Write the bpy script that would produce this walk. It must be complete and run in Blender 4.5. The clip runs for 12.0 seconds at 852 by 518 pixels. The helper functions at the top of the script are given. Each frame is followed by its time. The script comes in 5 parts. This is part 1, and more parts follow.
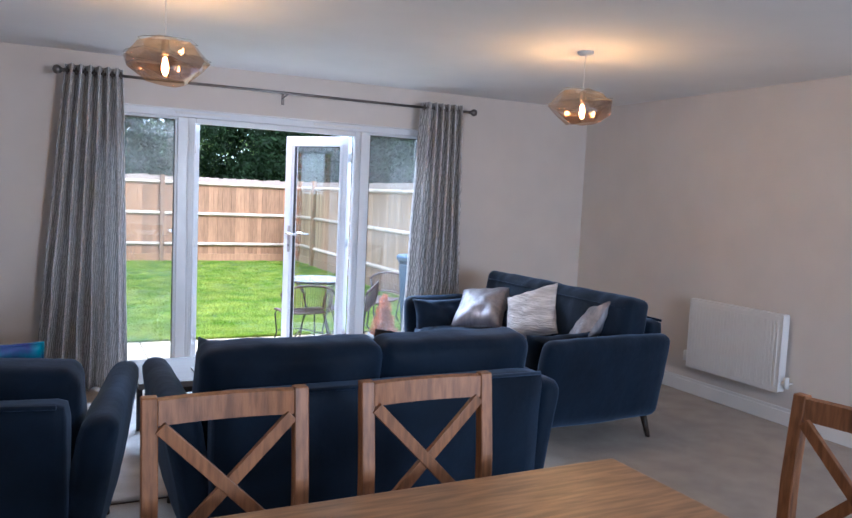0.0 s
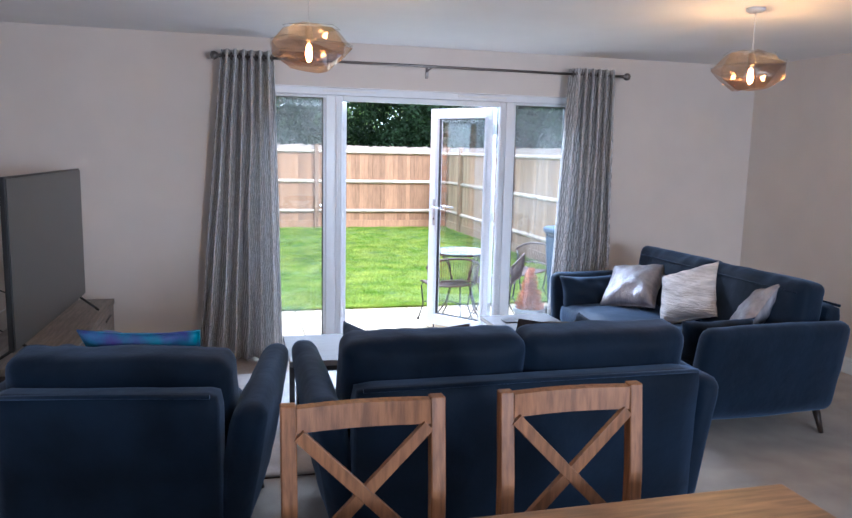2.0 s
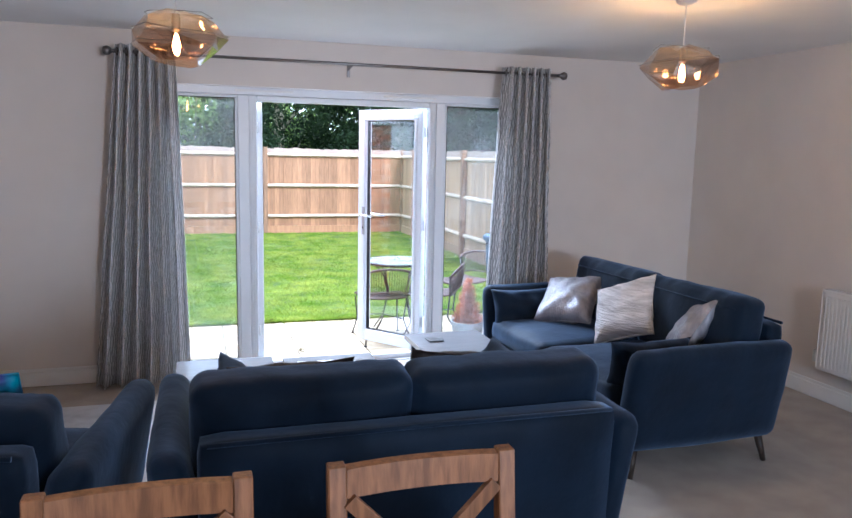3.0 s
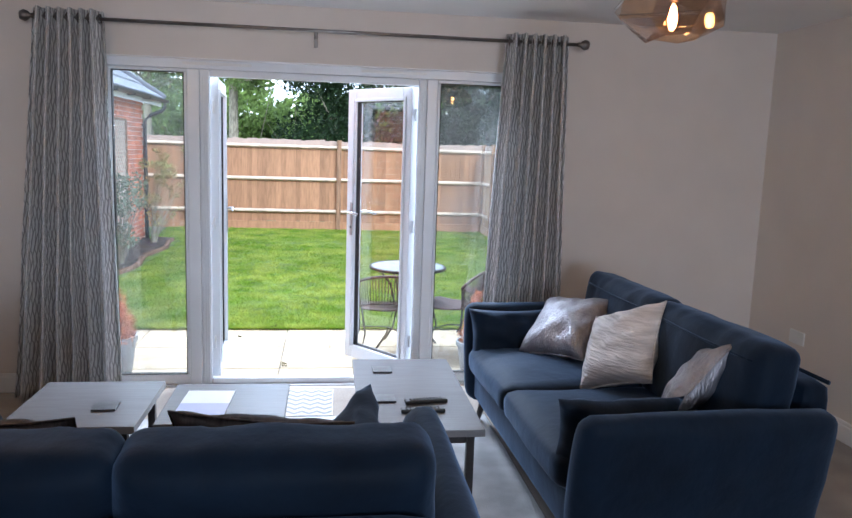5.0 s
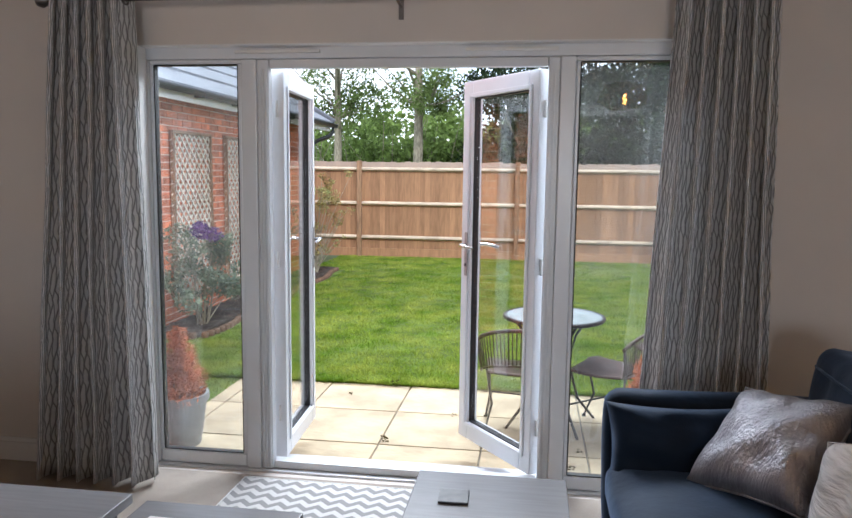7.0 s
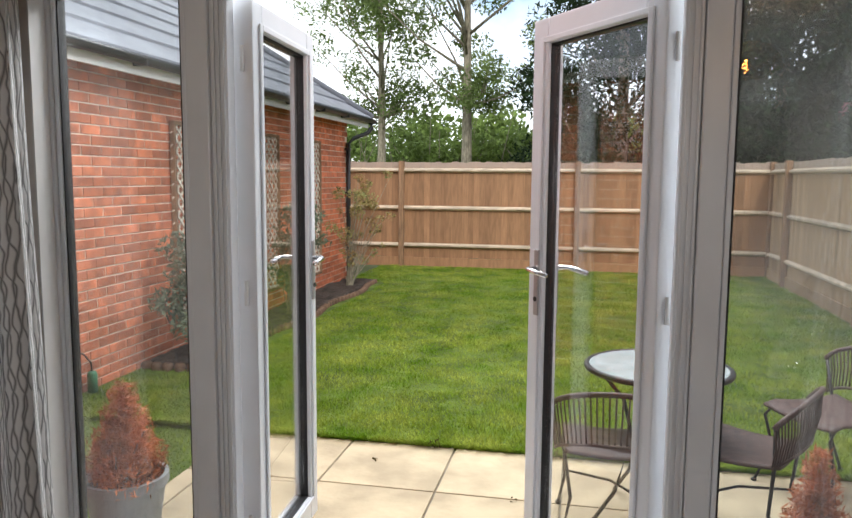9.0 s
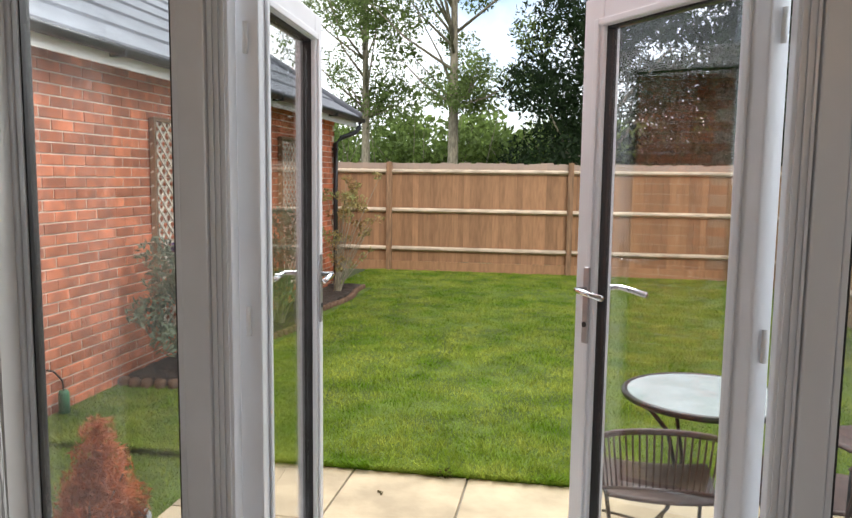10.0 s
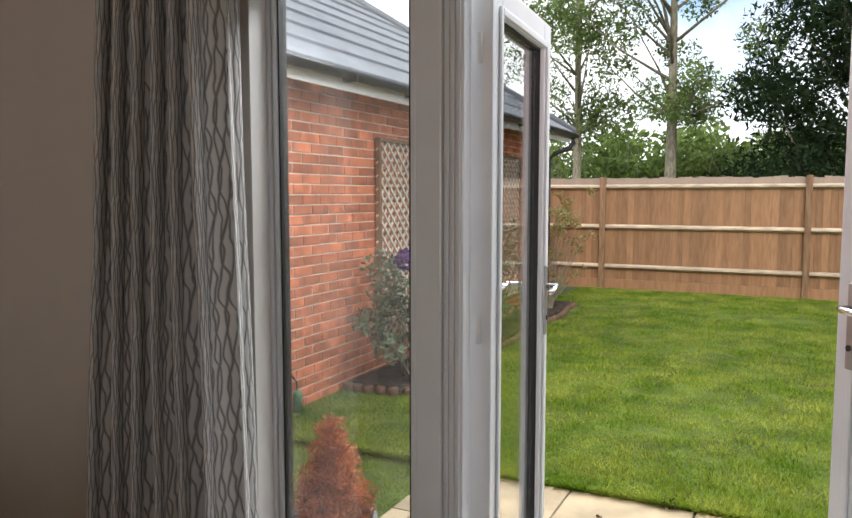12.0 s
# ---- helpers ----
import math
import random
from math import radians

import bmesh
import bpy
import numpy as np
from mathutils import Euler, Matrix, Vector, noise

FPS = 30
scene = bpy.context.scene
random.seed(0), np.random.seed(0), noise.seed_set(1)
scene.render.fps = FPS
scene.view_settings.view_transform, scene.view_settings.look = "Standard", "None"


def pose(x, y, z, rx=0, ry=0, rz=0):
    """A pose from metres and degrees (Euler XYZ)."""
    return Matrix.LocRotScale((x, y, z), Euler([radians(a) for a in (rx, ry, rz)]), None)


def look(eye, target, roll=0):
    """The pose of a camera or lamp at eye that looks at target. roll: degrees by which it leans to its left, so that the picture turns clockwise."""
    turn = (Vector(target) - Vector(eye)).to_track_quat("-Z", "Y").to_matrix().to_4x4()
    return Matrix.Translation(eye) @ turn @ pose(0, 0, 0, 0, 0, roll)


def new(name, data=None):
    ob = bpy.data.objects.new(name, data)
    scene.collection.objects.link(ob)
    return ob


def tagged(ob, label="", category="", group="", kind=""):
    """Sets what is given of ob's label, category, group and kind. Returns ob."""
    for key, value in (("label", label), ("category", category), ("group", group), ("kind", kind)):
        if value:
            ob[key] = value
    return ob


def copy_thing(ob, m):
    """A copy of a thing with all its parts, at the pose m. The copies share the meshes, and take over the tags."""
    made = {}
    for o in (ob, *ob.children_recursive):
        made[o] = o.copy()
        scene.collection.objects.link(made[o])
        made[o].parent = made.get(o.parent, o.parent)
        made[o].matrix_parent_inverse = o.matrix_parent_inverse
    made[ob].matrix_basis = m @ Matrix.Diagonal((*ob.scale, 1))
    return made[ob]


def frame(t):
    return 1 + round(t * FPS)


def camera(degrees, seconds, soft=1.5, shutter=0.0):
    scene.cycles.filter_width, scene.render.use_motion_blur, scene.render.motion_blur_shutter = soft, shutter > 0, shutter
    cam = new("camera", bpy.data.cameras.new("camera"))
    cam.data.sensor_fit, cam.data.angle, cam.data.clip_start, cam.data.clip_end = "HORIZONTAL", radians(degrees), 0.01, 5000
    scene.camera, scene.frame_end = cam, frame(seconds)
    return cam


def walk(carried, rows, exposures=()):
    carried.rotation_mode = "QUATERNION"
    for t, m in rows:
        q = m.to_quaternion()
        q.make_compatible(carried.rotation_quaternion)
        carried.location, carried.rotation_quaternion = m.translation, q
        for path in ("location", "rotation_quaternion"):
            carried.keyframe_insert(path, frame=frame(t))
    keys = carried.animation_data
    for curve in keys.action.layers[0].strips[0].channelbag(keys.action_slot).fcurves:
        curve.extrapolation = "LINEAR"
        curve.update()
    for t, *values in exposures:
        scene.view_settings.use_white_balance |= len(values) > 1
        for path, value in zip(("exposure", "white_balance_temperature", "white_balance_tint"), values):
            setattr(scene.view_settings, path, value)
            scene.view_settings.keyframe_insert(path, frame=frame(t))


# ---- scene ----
cam = camera(60.0, 12.0)
PATH = [
    (0, (-0.318, -5.99, 1.533), (0.568, -4.205, 1.363), 2.6),
    (0.5, (-0.358, -5.943, 1.537), (0.281, -4.057, 1.349), 2.4),
    (1, (-0.388, -5.911, 1.547), (0.116, -3.989, 1.325), 2.0),
    (1.5, (-0.364, -5.896, 1.586), (0.111, -3.972, 1.316), 1.6),
    (2, (-0.253, -5.88, 1.641), (0.258, -3.968, 1.351), 1.3),
    (2.5, (-0.077, -5.764, 1.668), (0.482, -3.866, 1.375), 1.2),
    (3, (0.192, -5.556, 1.663), (0.782, -3.666, 1.381), 1.2),
    (3.2, (0.211, -5.477, 1.668), (0.842, -3.6, 1.387), 1.1),
    (4.8, (1.26, -4.897, 1.609), (1.603, -2.949, 1.313), 1.7),
    (5, (1.372, -4.81, 1.607), (1.64, -2.849, 1.314), 1.9),
    (5.5, (1.586, -4.515, 1.589), (1.693, -2.538, 1.305), 1.8),
    (6, (1.769, -4.141, 1.571), (1.715, -2.16, 1.299), 1.5),
    (6.5, (1.878, -3.787, 1.551), (1.695, -1.811, 1.3), 1.2),
    (7, (1.904, -3.4, 1.529), (1.622, -1.434, 1.296), 0.7),
    (7.2, (1.902, -3.249, 1.509), (1.587, -1.287, 1.282), 0.6),
    (8.8, (1.729, -2.181, 1.494), (1.316, -0.238, 1.266), -0.5),
    (9, (1.706, -2.049, 1.464), (1.294, -0.104, 1.243), 0.4),
    (9.5, (1.59, -1.831, 1.478), (1.202, 0.118, 1.254), 0.3),
    (10, (1.464, -1.694, 1.475), (1.108, 0.262, 1.256), 0.7),
    (10.5, (1.397, -1.647, 1.476), (1.057, 0.312, 1.258), 0.4),
    (11, (1.368, -1.624, 1.474), (1.008, 0.332, 1.257), 0.1),
    (11.5, (1.375, -1.662, 1.46), (0.835, 0.254, 1.265), -0.0),
    (12, (1.393, -1.68, 1.446), (0.508, 0.106, 1.273), -0.0),
]
walk(cam, [(t, look(eye, target, roll)) for t, eye, target, roll in PATH], [(0, 1.82, 5080, 10), (1.5, 1.98, 5080, 10), (3.2, 1.82, 5160, 10), (5, 1.45, 5400, 10), (7, 0.9, 6000, 10), (9, 0.48, 6650, 10), (12, 0.48, 6800, 10)])

# ---- fitted places ----
ANGLE_L, ANGLE_R = 93.5, 127.3
COASTERS = ((1.67, -1.045, 0.446), (1.65, -1.50, 0.446), (0.425, -1.56, 0.446))
BROCHURE = (0.836, -1.50)
REMOTES = ((1.84, -1.55), (1.81, -1.67))
RAD_Y = -2.04
POT_L, POT_R = (-0.15, 0.62, 0.17, 0.31), (2.52, 0.60, 0.15, 0.27)
TBL = (2.06, 1.37)
GCHAIRS = ((1.86, 1.18, 0), (2.40, 1.24, 62), (2.95, 1.85, 118))
BIN = (3.04, 0.66, 0)
TREES = ((-1.3, 17.0), (-4.0, 18.5))
CONIFERS = ((2.6, 17.2, 12.0, 3.1), (6.0, 16.0, 9.5, 2.6), (8.0, 14.5, 7.0, 2.4), (12.0, 15.0, 6.5, 2.6), (16.0, 13.0, 7.0, 2.8), (10.0, 20.0, 8.0, 3.0))

# ---- light ----
world = bpy.data.worlds.new("sky")
scene.world = world
world.use_nodes = True
wn, wl = world.node_tree.nodes, world.node_tree.links
wn.clear()
sky = wn.new("ShaderNodeTexSky")
sky.sky_type, sky.sun_disc = "NISHITA", False
sky.sun_elevation, sky.sun_rotation = radians(42), radians(200)
wtc = wn.new("ShaderNodeTexCoord")
wnoise = wn.new("ShaderNodeTexNoise")
wnoise.inputs["Scale"].default_value, wnoise.inputs["Detail"].default_value = 3.2, 7
wramp = wn.new("ShaderNodeValToRGB")
wramp.color_ramp.elements[0].position, wramp.color_ramp.elements[1].position = 0.36, 0.56
wmix = wn.new("ShaderNodeMix")
wmix.data_type = "RGBA"
wmix.inputs[7].default_value = (9.5, 10.0, 10.8, 1)
wbg = wn.new("ShaderNodeBackground")
wbg.inputs["Strength"].default_value = 0.15
wout = wn.new("ShaderNodeOutputWorld")
wl.new(wtc.outputs["Generated"], wnoise.inputs["Vector"])
wl.new(wnoise.outputs["Fac"], wramp.inputs["Fac"])
wl.new(wramp.outputs["Color"], wmix.inputs[0])
wl.new(sky.outputs["Color"], wmix.inputs[6])
wl.new(wmix.outputs[2], wbg.inputs["Color"])
wl.new(wbg.outputs["Background"], wout.inputs["Surface"])

sun = new("sun", bpy.data.lights.new("sun", "SUN"))
sun.data.energy, sun.data.angle, sun.data.color = 1.5, radians(14), (1, 0.97, 0.93)
sun.matrix_world = look((0, 0, 0), (-0.25, 0.7, -0.67))


def bulb_light(x, y, z):
    lamp = new("bulb_light", bpy.data.lights.new("bulb_light", "POINT"))
    lamp.data.energy, lamp.data.color, lamp.data.shadow_soft_size = 1.05, (1, 0.46, 0.16), 0.015
    lamp.location = (x, y, z)


bulb_light(0.125, -2.19, 2.10)
bulb_light(2.57, -2.25, 2.10)
# added fill lamp in an assumed rear opening, to brighten walls and chairs
rear_fill = new("rear_fill_light", bpy.data.lights.new("rear_fill_light", "AREA"))
rear_fill.data.shape, rear_fill.data.size, rear_fill.data.size_y = "RECTANGLE", 0.72, 1.1
rear_fill.data.energy, rear_fill.data.color = 38, (0.93, 0.965, 1)
rear_fill.matrix_world = look((2.22, -8.96, 1.52), (1.6, 0, 1.2))
# unseen lamp above the patio, added to boost the skylight entering the room
outdoor_fill = new("outdoor_fill_light", bpy.data.lights.new("outdoor_fill_light", "AREA"))
outdoor_fill.data.shape, outdoor_fill.data.size, outdoor_fill.data.size_y = "RECTANGLE", 3.0, 1.4
outdoor_fill.data.energy, outdoor_fill.data.color = 230, (0.95, 0.98, 1)
outdoor_fill.matrix_world = look((1.3, 2.7, 4.1), (1.3, -1.6, 0.6))


# ---- materials ----
def material(name, base, rough=0.6, metal=0.0, spread=0.0, scale=8.0, bump=0.0, bscale=60.0, stretch=(1, 1, 1), second=None, sheen=0.0,
             per_object=0.0, coat=0.0, detail=6.0, lo=0.35, hi=0.65, bdist=0.004, island=0.0):
    m = bpy.data.materials.new(name)
    m.use_nodes = True
    nodes, links = m.node_tree.nodes, m.node_tree.links
    p = nodes["Principled BSDF"]
    p.inputs["Roughness"].default_value, p.inputs["Metallic"].default_value = rough, metal
    p.inputs["Sheen Weight"].default_value, p.inputs["Coat Weight"].default_value = sheen, coat
    p.inputs["Base Color"].default_value = (*base, 1)
    tc = nodes.new("ShaderNodeTexCoord")
    mp = nodes.new("ShaderNodeMapping")
    mp.inputs["Scale"].default_value = stretch
    links.new(tc.outputs["Object"], mp.inputs["Vector"])
    if per_object:
        info = nodes.new("ShaderNodeObjectInfo")
        off = nodes.new("ShaderNodeVectorMath")
        off.operation = "MULTIPLY"
        off.inputs[1].default_value = (37, 53, 71)
        links.new(info.outputs["Random"], off.inputs[0])
        links.new(off.outputs[0], mp.inputs["Location"])
    out = None
    if spread or second:
        n = nodes.new("ShaderNodeTexNoise")
        n.inputs["Scale"].default_value, n.inputs["Detail"].default_value = scale, detail
        links.new(mp.outputs[0], n.inputs["Vector"])
        r = nodes.new("ShaderNodeValToRGB")
        dark = second or tuple(c * (1 - spread) for c in base)
        light = tuple(min(1, c * (1 + spread * 0.6)) for c in base) if not second else base
        r.color_ramp.elements[0].position, r.color_ramp.elements[1].position = lo, hi
        r.color_ramp.elements[0].color, r.color_ramp.elements[1].color = (*dark, 1), (*light, 1)
        links.new(n.outputs["Fac"], r.inputs["Fac"])
        out = r.outputs["Color"]
        n2 = nodes.new("ShaderNodeTexNoise")
        n2.inputs["Scale"].default_value = scale * 0.13
        links.new(mp.outputs[0], n2.inputs["Vector"])
        hs = nodes.new("ShaderNodeHueSaturation")
        mr = nodes.new("ShaderNodeMapRange")
        mr.inputs["To Min"].default_value, mr.inputs["To Max"].default_value = 1 - 0.4 * max(spread, 0.1), 1 + 0.4 * max(spread, 0.1)
        links.new(n2.outputs["Fac"], mr.inputs["Value"])
        links.new(mr.outputs["Result"], hs.inputs["Value"])
        links.new(out, hs.inputs["Color"])
        out = hs.outputs["Color"]
    if per_object or island:
        hs = nodes.new("ShaderNodeHueSaturation")
        mr = nodes.new("ShaderNodeMapRange")
        amount = per_object or island
        mr.inputs["To Min"].default_value, mr.inputs["To Max"].default_value = 1 - amount, 1 + amount
        if per_object:
            links.new(info.outputs["Random"], mr.inputs["Value"])
        else:
            geo = nodes.new("ShaderNodeNewGeometry")
            links.new(geo.outputs["Random Per Island"], mr.inputs["Value"])
        links.new(mr.outputs["Result"], hs.inputs["Value"])
        if out:
            links.new(out, hs.inputs["Color"])
        else:
            hs.inputs["Color"].default_value = (*base, 1)
        out = hs.outputs["Color"]
    if out:
        links.new(out, p.inputs["Base Color"])
    if bump:
        b = nodes.new("ShaderNodeBump")
        b.inputs["Strength"].default_value, b.inputs["Distance"].default_value = bump, bdist
        nb = nodes.new("ShaderNodeTexNoise")
        nb.inputs["Scale"].default_value, nb.inputs["Detail"].default_value = bscale, 5
        links.new(mp.outputs[0], nb.inputs["Vector"])
        links.new(nb.outputs["Fac"], b.inputs["Height"])
        links.new(b.outputs["Normal"], p.inputs["Normal"])
    return m


def leafy(name, base, spread=0.35, second=None, scale=2.6):
    m = material(name, base, rough=0.55, island=spread, spread=0.42, scale=scale, second=second)
    nodes, links = m.node_tree.nodes, m.node_tree.links
    p = nodes["Principled BSDF"]
    p.inputs["Specular IOR Level"].default_value = 0.15
    thin, mix = nodes.new("ShaderNodeBsdfTranslucent"), nodes.new("ShaderNodeMixShader")
    links.new(p.inputs["Base Color"].links[0].from_socket, thin.inputs["Color"])
    mix.inputs[0].default_value = 0.38
    links.new(p.outputs[0], mix.inputs[1])
    links.new(thin.outputs[0], mix.inputs[2])
    links.new(mix.outputs[0], nodes["Material Output"].inputs["Surface"])
    return m


def glass_material(name, tint=(1, 1, 1), mirror=0.5, dust=0.0):
    m = bpy.data.materials.new(name)
    m.use_nodes = True
    nodes, links = m.node_tree.nodes, m.node_tree.links
    nodes.clear()
    clear = nodes.new("ShaderNodeBsdfTransparent")
    clear.inputs["Color"].default_value = (*tint, 1)
    gloss = nodes.new("ShaderNodeBsdfGlossy")
    gloss.inputs["Roughness"].default_value = 0.0
    face = nodes.new("ShaderNodeLayerWeight")
    face.inputs["Blend"].default_value = 0.5
    power = nodes.new("ShaderNodeMath")
    power.operation = "POWER"
    power.inputs[1].default_value = 5.0
    links.new(face.outputs["Facing"], power.inputs[0])
    fres = nodes.new("ShaderNodeMapRange")
    fres.inputs["To Min"].default_value, fres.inputs["To Max"].default_value = mirror, 1.0
    links.new(power.outputs[0], fres.inputs["Value"])
    mix = nodes.new("ShaderNodeMixShader")
    o = nodes.new("ShaderNodeOutputMaterial")
    links.new(fres.outputs[0], mix.inputs[0])
    links.new(clear.outputs[0], mix.inputs[1])
    links.new(gloss.outputs[0], mix.inputs[2])
    if dust:
        film, veil = nodes.new("ShaderNodeBsdfTranslucent"), nodes.new("ShaderNodeMixShader")
        tc, n, mr = nodes.new("ShaderNodeTexCoord"), nodes.new("ShaderNodeTexNoise"), nodes.new("ShaderNodeMapRange")
        n.inputs["Scale"].default_value, n.inputs["Detail"].default_value = 2.2, 5
        mr.inputs["From Min"].default_value, mr.inputs["From Max"].default_value = 0.3, 0.7
        mr.inputs["To Min"].default_value, mr.inputs["To Max"].default_value = dust * 0.15, dust * 2.6
        links.new(tc.outputs["Object"], n.inputs["Vector"])
        links.new(n.outputs["Fac"], mr.inputs["Value"])
        links.new(mr.outputs["Result"], veil.inputs[0])
        links.new(mix.outputs[0], veil.inputs[1])
        links.new(film.outputs[0], veil.inputs[2])
        links.new(veil.outputs[0], o.inputs["Surface"])
    else:
        links.new(mix.outputs[0], o.inputs["Surface"])
    return m


def glowing(name, color, strength):
    m = bpy.data.materials.new(name)
    m.use_nodes = True
    p = m.node_tree.nodes["Principled BSDF"]
    p.inputs["Base Color"].default_value = (*color, 1)
    p.inputs["Emission Color"].default_value = (*color, 1)
    p.inputs["Emission Strength"].default_value = strength
    return m


M_WALL = material("wall_paint", (0.70, 0.645, 0.60), 0.85, spread=0.03, scale=3, bump=0.12, bscale=260, bdist=0.001)
M_CEIL = material("ceiling_paint", (0.80, 0.79, 0.78), 0.9, spread=0.02, scale=3, bump=0.1, bscale=200, bdist=0.001)
M_GLOSSWHITE = material("white_satin_paint", (0.78, 0.77, 0.76), 0.4, spread=0.03, scale=5)
M_UPVC = material("white_upvc", (0.76, 0.785, 0.82), 0.28, spread=0.03, scale=6, bump=0.04, bscale=30)
M_SEAL = material("black_rubber_seal", (0.015, 0.015, 0.017), 0.6, spread=0.2, scale=30)
M_GLASS = glass_material("clear_glass", (0.97, 0.98, 0.98), 0.075)
M_GLASSFILM = glass_material("dusty_glass", (0.96, 0.98, 0.98), 0.085, 0.011)
M_CARPET = material("beige_carpet_pile", (0.36, 0.31, 0.265), 0.95, spread=0.14, scale=5, bump=0.7, bscale=420, bdist=0.004, sheen=0.1)
M_RUG = material("pale_grey_rug_pile", (0.56, 0.56, 0.57), 0.95, spread=0.22, scale=5, bump=0.8, bscale=160, bdist=0.01)
M_RUGEDGE = material("dark_rug_binding", (0.10, 0.10, 0.10), 0.9, spread=0.2, scale=30)
M_VELVET = material("navy_velvet", (0.0042, 0.0108, 0.0235), 0.6, spread=0.35, scale=5, bump=0.6, bscale=7, sheen=0.37, bdist=0.012)
M_VELVET.node_tree.nodes["Principled BSDF"].inputs["Sheen Tint"].default_value = (0.42, 0.62, 1, 1)
M_VELVET.node_tree.nodes["Principled BSDF"].inputs["Specular IOR Level"].default_value = 0.12
M_LEG = material("dark_stained_leg", (0.035, 0.022, 0.015), 0.4, spread=0.3, scale=30)
M_OAK = material("honey_oak", (0.30, 0.125, 0.048), 0.45, spread=0.35, scale=14, stretch=(5, 5, 0.6), bump=0.15, bscale=60, per_object=0.06)
M_OAKTOP = material("honey_oak_table", (0.42, 0.22, 0.10), 0.35, spread=0.3, scale=9, stretch=(0.7, 7, 5), bump=0.1, bscale=60)
M_TABLE = material("grey_walnut_laminate", (0.215, 0.215, 0.228), 0.26, spread=0.07, scale=8, stretch=(0.8, 9, 6), bump=0.08, bscale=50)
M_TVUNIT = material("grey_brown_oak_veneer", (0.20, 0.165, 0.14), 0.42, spread=0.32, scale=8, stretch=(8, 0.8, 6), bump=0.1, bscale=50)
M_DARKWOOD = material("espresso_carcass", (0.025, 0.017, 0.015), 0.45, spread=0.3, scale=14)
M_BLACK = material("black_plastic", (0.012, 0.012, 0.013), 0.35, spread=0.2, scale=30)
M_SCREEN = material("switched_off_screen", (0.07, 0.072, 0.074), 0.30, spread=0.05, scale=3)
M_BRONZE = material("pewter_metal", (0.22, 0.20, 0.19), 0.3, metal=1.0, spread=0.15, scale=20)
M_CHROME = material("polished_chrome", (0.75, 0.75, 0.76), 0.12, metal=1.0, spread=0.04, scale=20)
M_SATIN = material("satin_nickel", (0.42, 0.42, 0.43), 0.42, metal=0.8, spread=0.08, scale=20)
M_RAD = material("radiator_enamel", (0.80, 0.79, 0.78), 0.35, spread=0.02, scale=6)
M_PLASTICWHITE = material("white_plastic", (0.78, 0.78, 0.77), 0.35, spread=0.03, scale=10)
M_PAPER = material("lilac_white_paper", (0.47, 0.50, 0.72), 0.6, spread=0.05, scale=8)
M_COASTER = material("slate_coaster", (0.07, 0.07, 0.075), 0.35, spread=0.3, scale=30)
M_SILVERCUSH = material("crinkled_silver_fabric", (0.33, 0.325, 0.36), 0.32, metal=0.5, spread=0.2, scale=10, stretch=(2.8, 2.8, 0.45), bump=1.0, bscale=38, bdist=0.007)
M_CREAMCUSH = material("crinkled_cream_fabric", (0.64, 0.63, 0.64), 0.7, spread=0.25, scale=12, stretch=(0.45, 0.45, 3.2), bump=1.0, bscale=30, bdist=0.012)
M_BROWNCUSH = material("brown_sheen_fabric", (0.06, 0.045, 0.042), 0.45, spread=0.5, scale=14, stretch=(6, 1, 1), bump=0.5, bscale=30, metal=0.2)
M_TEALCUSH = material("turquoise_violet_print", (0.02, 0.30, 0.42), 0.5, second=(0.10, 0.06, 0.32), scale=9, spread=0.3, bump=0.2)
M_CHAIR_SEAT = material("brown_seat_leather", (0.05, 0.03, 0.02), 0.4, spread=0.3, scale=14, bump=0.2)
M_FENCE = material("orange_larch_board", (0.30, 0.160, 0.080), 0.8, spread=0.17, scale=5, stretch=(5, 5, 0.8), bump=0.3, bscale=30, per_object=0.19)
M_FENCE_PALE = material("pale_larch_board", (0.38, 0.25, 0.14), 0.8, spread=0.18, scale=5, stretch=(5, 5, 0.8), bump=0.4, bscale=30, per_object=0.18)
M_RAIL = material("weathered_fence_rail", (0.52, 0.42, 0.31), 0.85, spread=0.3, scale=6, stretch=(0.8, 0.8, 5), bump=0.4, bscale=30, per_object=0.12)
M_POSTWOOD = material("fence_post_timber", (0.25, 0.145, 0.08), 0.85, spread=0.35, scale=6, stretch=(5, 5, 0.6), bump=0.4, bscale=30, per_object=0.12)
for timber in (M_FENCE, M_FENCE_PALE):
    nodes, links = timber.node_tree.nodes, timber.node_tree.links
    p = nodes["Principled BSDF"]
    was = p.inputs["Base Color"].links[0].from_socket
    tc, sep, grey, mr = nodes.new("ShaderNodeTexCoord"), nodes.new("ShaderNodeSeparateXYZ"), nodes.new("ShaderNodeMix"), nodes.new("ShaderNodeMapRange")
    grey.data_type = "RGBA"
    grey.inputs[7].default_value = (0.36, 0.31, 0.27, 1)
    mr.inputs["From Min"].default_value, mr.inputs["From Max"].default_value = 1.66, 1.76
    mr.inputs["To Max"].default_value = 0.65
    links.new(tc.outputs["Object"], sep.inputs[0])
    links.new(sep.outputs["Z"], mr.inputs["Value"])
    links.new(mr.outputs["Result"], grey.inputs[0])
    links.new(was, grey.inputs[6])
    links.new(grey.outputs[2], p.inputs["Base Color"])
M_SLAB = material("buff_sandstone", (0.47, 0.38, 0.25), 0.85, spread=0.22, scale=4, bump=0.5, bscale=22, per_object=0.08, bdist=0.008)
